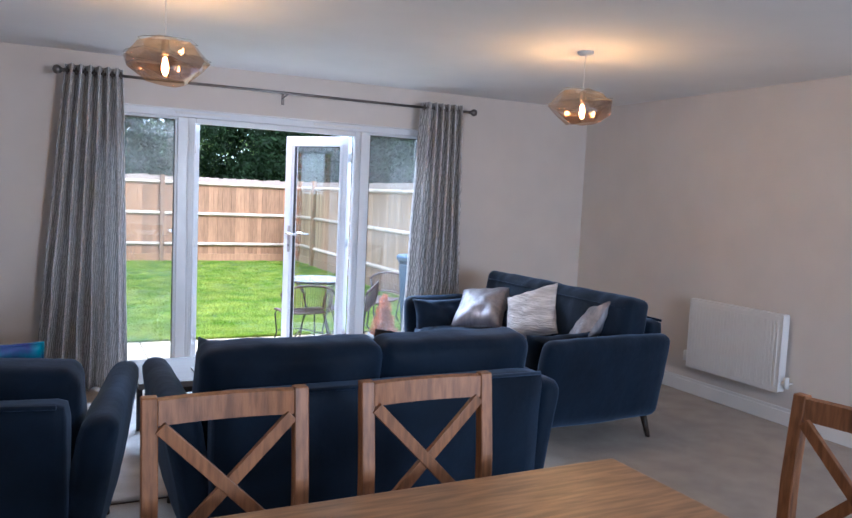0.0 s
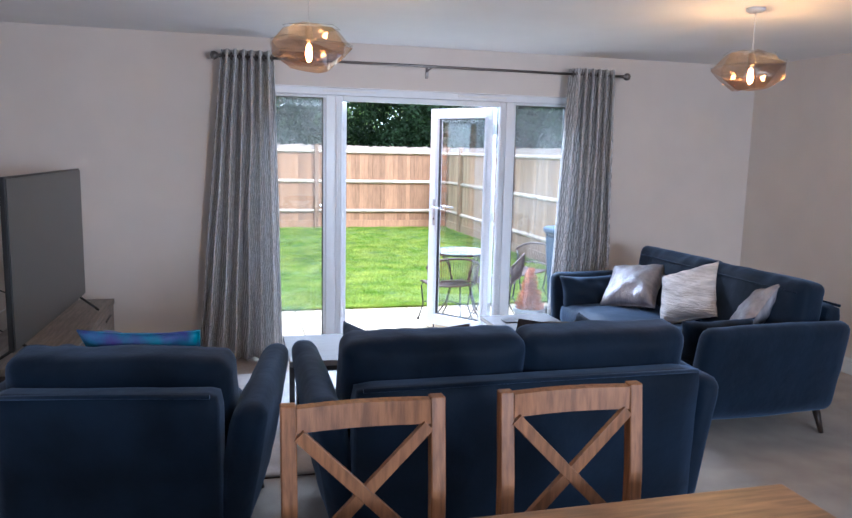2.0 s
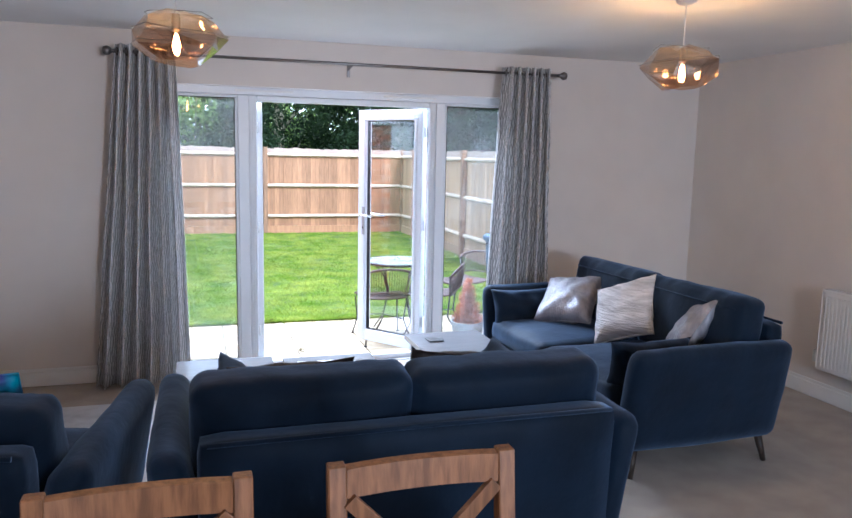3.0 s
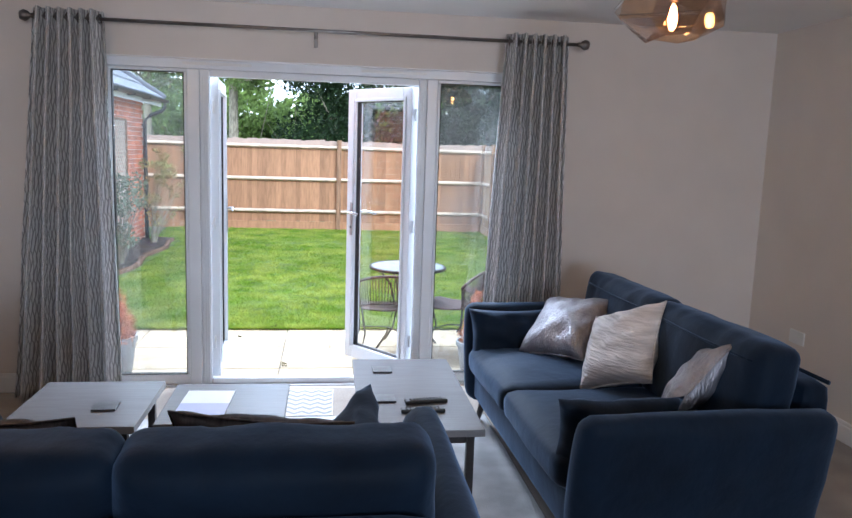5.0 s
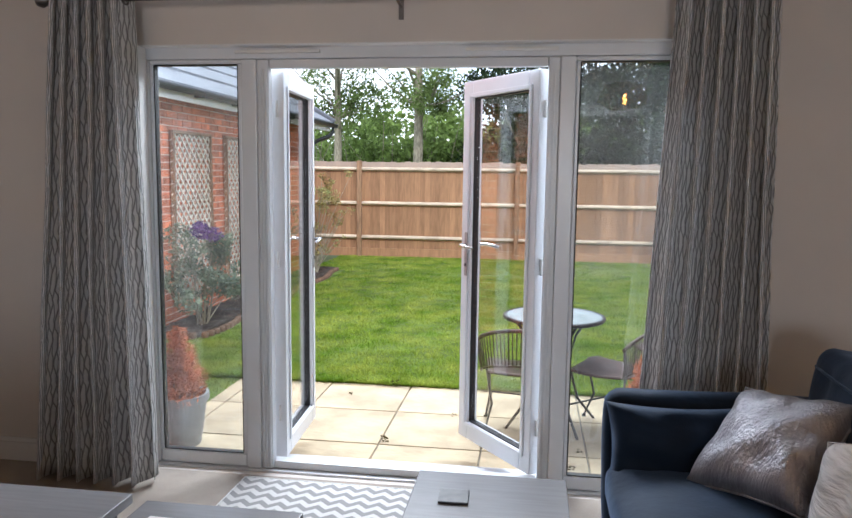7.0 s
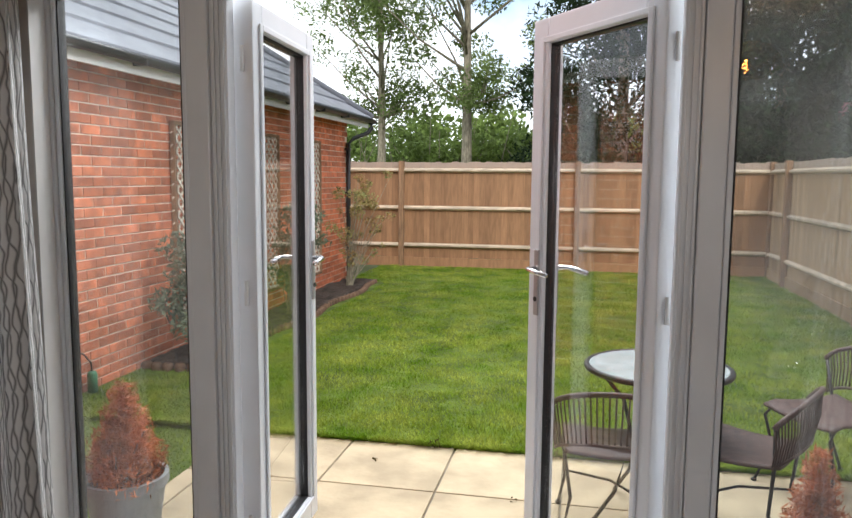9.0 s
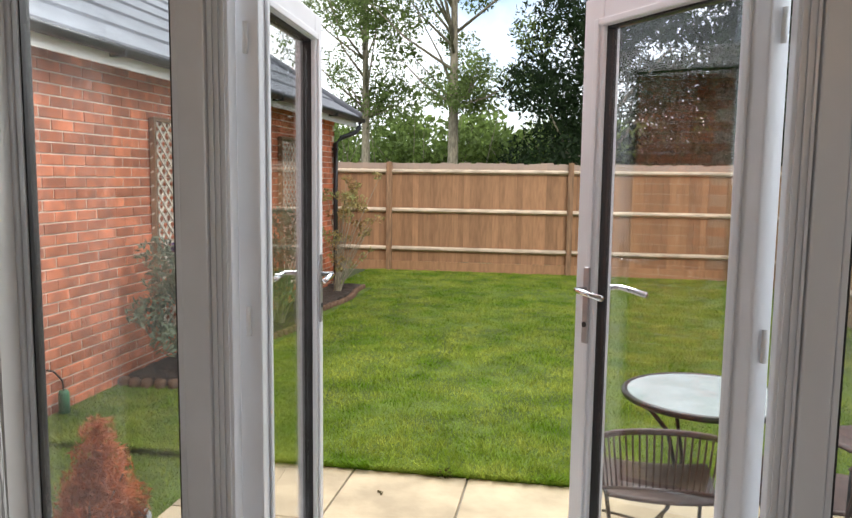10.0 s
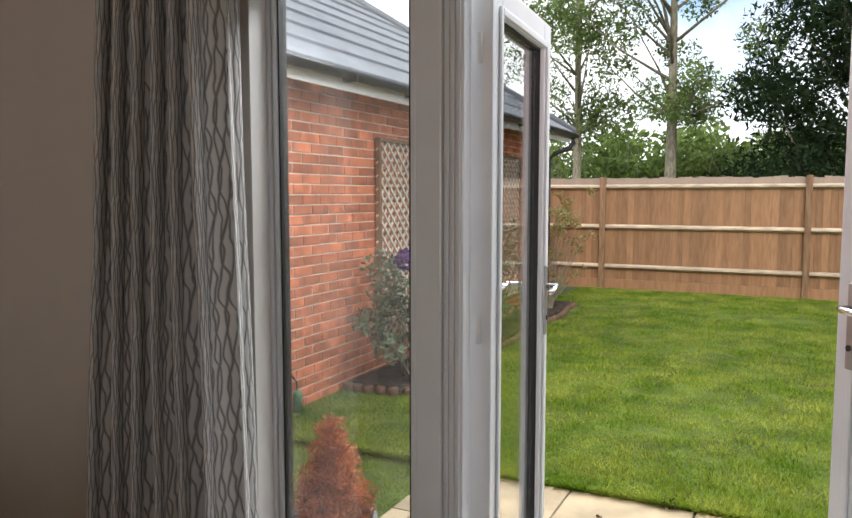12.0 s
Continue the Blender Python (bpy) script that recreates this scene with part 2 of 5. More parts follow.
M_SLABBED = material("slab_mortar", (0.23, 0.20, 0.15), 0.95, spread=0.3, scale=10, bump=0.4)
M_LAWN = material("lawn_soil_green", (0.11, 0.165, 0.02), 0.9, spread=0.4, scale=3.2, bump=1.0, bscale=55, bdist=0.03)
M_BLADE = leafy("grass_blade", (0.125, 0.235, 0.008), 0.36, (0.35, 0.40, 0.065), 2.6)
M_GROUND = material("rough_ground", (0.09, 0.12, 0.04), 0.95, spread=0.4, scale=0.7, bump=0.7, bscale=6)
M_BRICK = material("red_orange_brick", (0.60, 0.190, 0.095), 0.85, spread=0.38, scale=9, bump=0.6, bscale=60, per_object=0.30, bdist=0.006)
M_BRICKFAR = material("red_orange_brick_far", (0.60, 0.190, 0.095), 0.85, spread=0.28, scale=14, bump=0.6, bscale=60, island=0.26, bdist=0.006)
M_MORTAR = material("pale_mortar", (0.76, 0.62, 0.51), 0.95, spread=0.2, scale=12, bump=0.4)
M_HOUSEBRICK = material("house_outer_brick", (0.34, 0.12, 0.07), 0.9, spread=0.3, scale=16, bump=0.4)
M_TILE = material("slate_grey_roof_tile", (0.25, 0.26, 0.29), 0.45, spread=0.2, scale=3, bump=0.2, bscale=20, per_object=0.08)
M_GUTTER = material("black_gutter_plastic", (0.02, 0.021, 0.023), 0.35, spread=0.2, scale=20)
M_SOFFIT = material("white_soffit", (0.76, 0.76, 0.75), 0.4, spread=0.05, scale=6)
M_TRELLIS = material("brown_trellis_lath", (0.74, 0.65, 0.55), 0.85, spread=0.3, scale=10, stretch=(4, 4, 1), bump=0.3)
M_TRELLISFRAME = material("dark_trellis_frame", (0.26, 0.15, 0.085), 0.85, spread=0.3, scale=10, bump=0.3)
M_SOIL = material("dark_soil", (0.055, 0.04, 0.03), 0.95, spread=0.5, scale=12, bump=1.0, bscale=30, bdist=0.03)
M_LOGEDGE = material("log_roll_edging", (0.16, 0.095, 0.06), 0.9, spread=0.3, scale=12, bump=0.4, per_object=0.15)
M_BARK = material("grey_bark", (0.26, 0.23, 0.165), 0.9, spread=0.4, scale=8, stretch=(3, 3, 0.8), bump=0.8, bscale=20, bdist=0.02)
M_LEAF_TREE = leafy("ash_leaf", (0.16, 0.225, 0.07))
M_LEAF_CONIFER = leafy("conifer_needles", (0.021, 0.040, 0.014))
M_LEAF_HEDGE = leafy("hedge_leaf", (0.165, 0.235, 0.062))
M_LEAF_ROSE = leafy("rose_leaf", (0.30, 0.33, 0.13), 0.35, (0.36, 0.20, 0.09))
M_LITTER = leafy("dry_leaf_scraps", (0.10, 0.08, 0.035))
M_LEAF_SAGE = leafy("sage_green_leaf", (0.19, 0.23, 0.16))
M_LEAF_RED = leafy("rusty_conifer_leaf", (0.60, 0.22, 0.10))
M_PURPLE = leafy("purple_flower", (0.17, 0.08, 0.26))
M_PINK = leafy("pink_blossom", (0.42, 0.18, 0.2))
M_POT = material("pale_grey_planter", (0.27, 0.28, 0.285), 0.55, spread=0.15, scale=9, bump=0.1)
M_RATTAN = material("brown_woven_rattan", (0.085, 0.045, 0.035), 0.6, spread=0.3, scale=30, bump=0.5, bscale=90)
M_METALDARK = material("dark_powder_coated_steel", (0.05, 0.045, 0.045), 0.4, metal=0.6, spread=0.2, scale=20)
M_TABLEGLASS = material("frosted_table_glass", (0.44, 0.485, 0.485), 0.12, spread=0.12, scale=10, coat=0.5)
M_BIN = material("blue_bin_plastic", (0.022, 0.055, 0.105), 0.5, spread=0.15, scale=8)
M_GREENPOT = material("green_cap_plastic", (0.08, 0.24, 0.13), 0.5, spread=0.15, scale=10)
M_BULB = glowing("hot_filament", (1, 0.56, 0.20), 60)
M_AMBER = glass_material("smoked_amber_glass", (0.76, 0.57, 0.42), 0.26)


def streaked(name, light, dark):
    """Cloth woven with thin upright wavering lines that part and meet."""
    m = bpy.data.materials.new(name)
    m.use_nodes = True
    nodes, links = m.node_tree.nodes, m.node_tree.links
    p = nodes["Principled BSDF"]
    p.inputs["Roughness"].default_value, p.inputs["Sheen Weight"].default_value = 0.6, 0.2

    def op(kind, a, b=0.0, c=0.0):
        node = nodes.new("ShaderNodeMath")
        node.operation = kind
        for slot, v in ((0, a), (1, b), (2, c)):
            if isinstance(v, (int, float)):
                node.inputs[slot].default_value = v
            else:
                links.new(v, node.inputs[slot])
        return node.outputs[0]

    tc, sep, n = nodes.new("ShaderNodeTexCoord"), nodes.new("ShaderNodeSeparateXYZ"), nodes.new("ShaderNodeTexNoise")
    n.inputs["Scale"].default_value, n.inputs["Detail"].default_value = 7, 2
    links.new(tc.outputs["UV"], sep.inputs[0])
    links.new(tc.outputs["UV"], n.inputs["Vector"])
    warp = op("MULTIPLY", n.outputs["Fac"], 6.0)
    across = op("MULTIPLY_ADD", sep.outputs["X"], 250.0, warp)
    swing = op("MULTIPLY", op("SINE", op("MULTIPLY_ADD", sep.outputs["Y"], 34.0, op("MULTIPLY_ADD", sep.outputs["X"], 25.0, warp))), 0.85)
    one = op("ABSOLUTE", op("SINE", op("ADD", across, swing)))
    two = op("ABSOLUTE", op("SINE", op("SUBTRACT", op("MULTIPLY", across, 0.83), swing)))
    line = op("MINIMUM", one, two)
    r = nodes.new("ShaderNodeValToRGB")
    r.color_ramp.elements[0].position, r.color_ramp.elements[1].position = 0.0, 0.60
    r.color_ramp.elements[0].color, r.color_ramp.elements[1].color = (*dark, 1), (*light, 1)
    b = nodes.new("ShaderNodeBump")
    b.inputs["Strength"].default_value, b.inputs["Distance"].default_value = 0.35, 0.002
    links.new(line, r.inputs["Fac"])
    links.new(r.outputs["Color"], p.inputs["Base Color"])
    links.new(line, b.inputs["Height"])
    links.new(b.outputs["Normal"], p.inputs["Normal"])
    thin, mixer = nodes.new("ShaderNodeBsdfTranslucent"), nodes.new("ShaderNodeMixShader")
    links.new(r.outputs["Color"], thin.inputs["Color"])
    mixer.inputs[0].default_value = 0.34
    links.new(p.outputs[0], mixer.inputs[1])
    links.new(thin.outputs[0], mixer.inputs[2])
    links.new(mixer.outputs[0], nodes["Material Output"].inputs["Surface"])
    return m


M_CURTAIN = streaked("grey_streaked_curtain", (0.80, 0.795, 0.795), (0.19, 0.188, 0.19))


def chevron(name, light, dark):
    m = bpy.data.materials.new(name)
    m.use_nodes = True
    nodes, links = m.node_tree.nodes, m.node_tree.links
    p = nodes["Principled BSDF"]
    p.inputs["Roughness"].default_value = 0.9
    tc, sep = nodes.new("ShaderNodeTexCoord"), nodes.new("ShaderNodeSeparateXYZ")
    links.new(tc.outputs["Object"], sep.inputs[0])

    def op(kind, a, b):
        node = nodes.new("ShaderNodeMath")
        node.operation = kind
        for slot, v in ((0, a), (1, b)):
            if isinstance(v, (int, float)):
                node.inputs[slot].default_value = v
            else:
                links.new(v, node.inputs[slot])
        return node.outputs[0]

    zig = op("MULTIPLY", op("PINGPONG", sep.outputs["X"], 0.045), 0.9)
    band = op("FRACT", op("MULTIPLY", op("ADD", op("ADD", sep.outputs["Y"], zig), 5.0), 13.0), 0)
    pick = op("GREATER_THAN", band, 0.5)
    mix = nodes.new("ShaderNodeMix")
    mix.data_type = "RGBA"
    mix.inputs[6].default_value, mix.inputs[7].default_value = (*light, 1), (*dark, 1)
    links.new(pick, mix.inputs[0])
    links.new(mix.outputs[2], p.inputs["Base Color"])
    return m


M_MAT = chevron("grey_white_chevron", (0.62, 0.61, 0.60), (0.29, 0.285, 0.285))


# ---- building blocks ----
def part(name, bm, mat, parent=None, label="", smooth=False, kind=""):
    me = bpy.data.meshes.new(name)
    bm.normal_update()
    bm.to_mesh(me)
    bm.free()
    me.materials.append(mat)
    if smooth:
        me.shade_smooth()
    ob = new(name, me)
    ob.parent = parent
    return tagged(ob, label, kind=kind)


def thing(name, x, y, z=0.0, turn=0.0, label="", category="", group="", kind=""):
    ob = new(name)
    ob.empty_display_size = 0.1
    ob.matrix_world = pose(x, y, z, 0, 0, turn)
    return tagged(ob, label, category, group, kind)


def box(x0, x1, y0, y1, z0, z1, bevel=0.0, seg=2, bm=None):
    own = bmesh.new()
    bmesh.ops.create_cube(own, size=1, matrix=Matrix.Translation(((x0 + x1) / 2, (y0 + y1) / 2, (z0 + z1) / 2)) @ Matrix.Diagonal((x1 - x0, y1 - y0, z1 - z0, 1)))
    if bevel:
        bmesh.ops.bevel(own, geom=own.edges[:], offset=bevel, segments=seg, affect="EDGES", profile=0.6)
    return merge(bm, own)


def merge(bm, own):
    if bm is None:
        return own
    me = bpy.data.meshes.new("scrap")
    own.to_mesh(me)
    own.free()
    bm.from_mesh(me)
    bpy.data.meshes.remove(me)
    return bm


def tube(points, radius, sides=10, bm=None, taper=None, closed=False):
    """A round bar along points; taper gives the radius at its end."""
    own = bmesh.new()
    pts = [Vector(p) for p in points]
    rings = []
    for i, p in enumerate(pts):
        a = pts[i - 1] if i or closed else p
        b = pts[(i + 1) % len(pts)] if i < len(pts) - 1 or closed else p
        d = (b - a).normalized()
        side = d.cross(Vector((0, 0, 1)) if abs(d.z) < 0.95 else Vector((1, 0, 0))).normalized()
        up = side.cross(d)
        r = radius if taper is None else radius + (taper - radius) * i / (len(pts) - 1)
        rings.append([own.verts.new(p + r * (math.cos(k * math.tau / sides) * side + math.sin(k * math.tau / sides) * up)) for k in range(sides)])
    pairs = list(zip(rings, rings[1:])) + ([(rings[-1], rings[0])] if closed else [])
    for a, b in pairs:
        for k in range(sides):
            own.faces.new((a[k], a[(k + 1) % sides], b[(k + 1) % sides], b[k]))
    if not closed:
        own.faces.new(rings[0][::-1])
        own.faces.new(rings[-1])
    bmesh.ops.recalc_face_normals(own, faces=own.faces[:])
    return merge(bm, own)


def lathe(profile, sides=32, bm=None, at=(0, 0, 0)):
    own = bmesh.new()
    rings = []
    for r, z in profile:
        if r < 1e-5:
            rings.append([own.verts.new((at[0], at[1], at[2] + z))])
        else:
            rings.append([own.verts.new((at[0] + r * math.cos(k * math.tau / sides), at[1] + r * math.sin(k * math.tau / sides), at[2] + z)) for k in range(sides)])
    for a, b in zip(rings, rings[1:]):
        for k in range(sides):
            j = (k + 1) % sides
            if len(a) == 1 and len(b) > 1:
                own.faces.new((a[0], b[j], b[k]))
            elif len(b) == 1 and len(a) > 1:
                own.faces.new((a[k], a[j], b[0]))
            elif len(a) > 1:
                own.faces.new((a[k], a[j], b[j], b[k]))
    bmesh.ops.recalc_face_normals(own, faces=own.faces[:])
    return merge(bm, own)


def soft(w, d, h, r, puff=(0, 0, 0), rough=0.0, seed=0, n=(14, 12, 8), at=(0, 0, 0), shear=(0, 0)):
    """An upholstered block: rounded edges, swollen faces and slow dents, centred on at."""
    own = bmesh.new()
    half = Vector((w / 2, d / 2, h / 2))
    made = {}

    def vert(i, j, k):
        key = (i, j, k)
        if key not in made:
            u = Vector((2 * i / n[0] - 1, 2 * j / n[1] - 1, 2 * k / n[2] - 1))
            u = Vector([math.copysign(abs(c) ** 0.75, c) for c in u])
            p = Vector([u[a] * half[a] for a in range(3)])
            core = Vector([max(-half[a] + r, min(half[a] - r, p[a])) for a in range(3)])
            out = p - core
            if out.length > 1e-9:
                p = core + out.normalized() * r
            fall = [max(0, 1 - u[a] ** 2) for a in range(3)]
            p.x += puff[0] * u.x * fall[1] * fall[2]
            p.y += puff[1] * u.y * fall[0] * fall[2]
            p.z += puff[2] * u.z * fall[0] * fall[1]
            if rough:
                q = p * 4 + Vector((seed * 7.3, seed * 3.1, 0))
                p += rough * noise.noise_vector(q) + 0.5 * rough * noise.noise_vector(q * 2.6)
            p.x += shear[0] * (p.z + half.z)
            p.y += shear[1] * (p.z + half.z)
            made[key] = own.verts.new(p + Vector(at))
        return made[key]

    for i in range(n[0]):
        for j in range(n[1]):
            for k in (0, n[2]):
                own.faces.new((vert(i, j, k), vert(i + 1, j, k), vert(i + 1, j + 1, k), vert(i, j + 1, k)))
    for i in range(n[0]):
        for k in range(n[2]):
            for j in (0, n[1]):
                own.faces.new((vert(i, j, k), vert(i + 1, j, k), vert(i + 1, j, k + 1), vert(i, j, k + 1)))
    for j in range(n[1]):
        for k in range(n[2]):
            for i in (0, n[0]):
                own.faces.new((vert(i, j, k), vert(i, j + 1, k), vert(i, j + 1, k + 1), vert(i, j, k + 1)))
    bmesh.ops.recalc_face_normals(own, faces=own.faces[:])
    return own


def pillow(w, h, thick, rough=0.008, seed=0, n=20):
    """A scatter cushion lying in its own x-y plane, with drawn-out corners."""
    own = bmesh.new()
    for side in (1, -1):
        grid = []
        for i in range(n + 1):
            row = []
            for j in range(n + 1):
                u, v = 2 * i / n - 1, 2 * j / n - 1
                x = u * w / 2 * (1 - 0.10 * (1 - v * v) * abs(u))
                y = v * h / 2 * (1 - 0.10 * (1 - u * u) * abs(v))
                t = thick / 2 * (max(0, 1 - u * u) * max(0, 1 - v * v)) ** 0.42
                dent = rough * noise.noise(Vector((u * 2.4 + seed * 5, v * 2.4, side))) * 3
                row.append(own.verts.new((x, y, side * (t + dent * (t > 0.01)))))
            grid.append(row)
        for i in range(n):
            for j in range(n):
                own.faces.new((grid[i][j], grid[i + 1][j], grid[i + 1][j + 1], grid[i][j + 1]))
    bmesh.ops.remove_doubles(own, verts=own.verts[:], dist=1e-5)
    bmesh.ops.recalc_face_normals(own, faces=own.faces[:])
    return own


def shaped(bm, m):
    bmesh.ops.transform(bm, matrix=m, verts=bm.verts[:])
    return bm


def leaves(name, clumps, count, size, mat, parent=None, seed=1, narrow=0.5, label="", kind=""):
    """One mesh of small pointed leaves, gathered in clumps of (x, y, z, radius)."""
    rng = np.random.default_rng(seed)
    clumps = np.array(clumps, float)
    weight = clumps[:, 3] ** 2
    pick = rng.choice(len(clumps), count, p=weight / weight.sum())
    way = rng.normal(size=(count, 3))
    way /= np.linalg.norm(way, axis=1)[:, None]
    centre = clumps[pick, :3] + way * (clumps[pick, 3] * rng.uniform(0.25, 1.0, count) ** 0.6)[:, None] * (1, 1, 0.85)
    a = rng.normal(size=(count, 3))
    a /= np.linalg.norm(a, axis=1)[:, None]
    b = np.cross(a, rng.normal(size=(count, 3)))
    b /= np.linalg.norm(b, axis=1)[:, None]
    long = (size * rng.uniform(0.6, 1.3, count))[:, None]
    quads = np.stack([centre - a * long, centre + b * long * narrow, centre + a * long, centre - b * long * narrow], 1).reshape(-1, 3)
    me = bpy.data.meshes.new(name)
    me.from_pydata(quads.tolist(), [], np.arange(count * 4).reshape(-1, 4).tolist())
    me.materials.append(mat)
    ob = new(name, me)
    ob.parent = parent
    return tagged(ob, label, kind=kind)


# ---- room ----
X0, X1, Y0, ZC, WIN = -1.92, 4.38, -9.0, 2.46, 2.59


def structure(name, bm, mat, label):
    return tagged(part(name, bm, mat), label, kind="structure")


wall = box(X0 - 0.2, 0, 0, 0.15, -0.12, 2.75)
box(WIN, X1 + 0.2, 0, 0.15, -0.12, 2.75, bm=wall)
box(0, WIN, 0, 0.15, 2.12, 2.75, bm=wall)
box(0, WIN, 0.02, 0.07, -0.12, -0.002, bm=wall)
structure("wall_north", wall, M_WALL, "warm grey painted wall round the wide garden doors")
skin = box(X0 - 0.3, 0, 0.153, 0.175, -0.12, 2.95)
box(WIN, X1 + 0.3, 0.153, 0.175, -0.12, 2.95, bm=skin)
box(0, WIN, 0.153, 0.175, 2.12, 2.95, bm=skin)
structure("outer_wall_north", skin, M_HOUSEBRICK, "brick outer leaf of the house wall")
structure("wall_west", box(X0 - 0.2, X0, Y0 - 0.2, 0, -0.12, 2.75), M_WALL, "warm grey painted side wall behind the television")
structure("wall_east", box(X1, X1 + 0.2, Y0 - 0.2, 0, -0.12, 2.75), M_WALL, "warm grey painted side wall with the radiator")
# never in view; the opening is assumed, to hold the rear fill lamp
rear = box(X0, 1.85, Y0 - 0.2, Y0, -0.12, 2.75)
box(2.6, X1, Y0 - 0.2, Y0, -0.12, 2.75, bm=rear)
box(1.85, 2.6, Y0 - 0.2, Y0, -0.12, 0.95, bm=rear)
box(1.85, 2.6, Y0 - 0.2, Y0, 2.1, 2.75, bm=rear)
structure("wall_south", rear, M_WALL, "unseen warm grey rear wall with an assumed opening for fill light")
structure("ceiling", box(X0, X1, Y0, 0, ZC, ZC + 0.15), M_CEIL, "smooth white painted ceiling")
structure("roof_slab", box(X0 - 0.3, X1 + 0.3, Y0 - 0.3, 0.175, 2.96, 3.1), M_CEIL, "floor slab above the room")
structure("floor", box(X0, X1, Y0, 0.02, -0.1, 0.0), M_CARPET, "plain beige short-pile fitted carpet")


def skirting(name, x0, x1, y0, y1):
    bm = box(x0, x1, y0, y1, 0, 0.10, 0.004, 1)
    if x1 - x0 > y1 - y0:
        box(x0, x1, y0 + 0.006, y1, 0.10, 0.125, 0.005, 2, bm=bm)
    elif x0 < 0:
        box(x0, x1 - 0.006, y0, y1, 0.10, 0.125, 0.005, 2, bm=bm)
    else:
        box(x0 + 0.006, x1, y0, y1, 0.10, 0.125, 0.005, 2, bm=bm)
    structure(name, bm, M_GLOSSWHITE, "white painted skirting board with a moulded top edge")


skirting("baseboard_north", X0 + 0.018, -0.02, -0.018, -0.001)
skirting("baseboard_north", WIN + 0.02, X1 - 0.018, -0.018, -0.001)
skirting("baseboard_west", X0 + 0.001, X0 + 0.018, Y0, -0.018)
skirting("baseboard_east", X1 - 0.018, X1 - 0.001, Y0, -0.018)

for tx0, tx1, tz0, tz1 in ((0.0, 0.005, 0.0, 2.114), (WIN - 0.005, WIN, 0.0, 2.114), (0.006, WIN - 0.006, 2.115, 2.12)):
    structure("trim", box(tx0, tx1, 0.0, 0.073, tz0, tz1), M_GLOSSWHITE, "white painted reveal lining")

# ---- garden doors ----
FY0, FY1 = 0.075, 0.145
window = thing("window_1", 1.295, FY0, 0, 0, "white plastic garden door set with two side lights in the end wall", "window", kind="structure")


def wpart(name, x0, x1, z0, z1, y0=0.0, y1=FY1 - FY0, mat=None, label="", bevel=0.006):
    return part(name, box(x0 - 1.295, x1 - 1.295, y0, y1, z0, z1, bevel), mat or M_UPVC, window, label)


wpart("frame_head", -0.03, 2.62, 2.062, 2.125)
wpart("door_head", 0.630, 1.957, 2.018, 2.060, 0.012, 0.062)
wpart("frame_jamb", -0.03, 0.016, 0.012, 2.060)
wpart("frame_jamb", 2.577, 2.62, 0.012, 2.060)
wpart("threshold", -0.03, 2.62, -0.03, 0.01, -0.012)
wpart("threshold_rail", 0.63, 1.955, 0.012, 0.05, 0.02)
wpart("mullion", 0.490, 0.5675, 0.012, 2.060)
wpart("mullion", 2.0125, 2.083, 0.012, 2.060)
wpart("door_jamb", 0.568, 0.627, 0.012, 2.060, 0.012, 0.062)
wpart("door_jamb", 1.96, 2.012, 0.012, 2.060, 0.012, 0.062)
for gx in (0.583, 0.599, 0.615, 1.972, 1.988, 2.004):
    wpart("mullion_rib", gx - 0.004, gx + 0.004, 0.02, 2.015, 0.004, 0.0115, bevel=0.0015)
for gx0, gx1 in ((0.018, 0.488), (2.085, 2.575)):
    for z0, z1 in ((0.014, 0.078), (2.040, 2.060)):
        wpart("glazing_rail", gx0, gx1, z0, z1, 0.008, 0.06)
    for x0, x1 in ((gx0, gx0 + 0.016), (gx1 - 0.016, gx1)):
        wpart("glazing_bead", x0, x1, 0.080, 2.038, 0.008, 0.06, bevel=0.004)
    for x0, x1, z0, z1 in ((gx0 + 0.017, gx0 + 0.022, 0.081, 2.037), (gx1 - 0.022, gx1 - 0.017, 0.081, 2.037),
                           (gx0 + 0.023, gx1 - 0.023, 0.079, 0.084), (gx0 + 0.023, gx1 - 0.023, 2.034, 2.039)):
        wpart("glass_seal", x0, x1, z0, z1, 0.014, 0.05, M_SEAL, "black rubber seal", 0)
    pane = wpart("pane", gx0 + 0.023, gx1 - 0.023, 0.085, 2.033, 0.026, 0.034, M_GLASSFILM, "slightly dusty clear glass pane", 0)
    pane.visible_shadow = False
for vx in (0.47, 1.58):
    wpart("trickle_vent", vx, vx + 0.42, 2.084, 2.100, -0.024, -0.001, M_PLASTICWHITE, "slim white vent cover", 0.003)
structure("window_sill_outer", box(-0.05, 2.64, FY1, 0.40, -0.06, -0.032, 0.004), M_UPVC, "pale outer threshold of the garden doors")


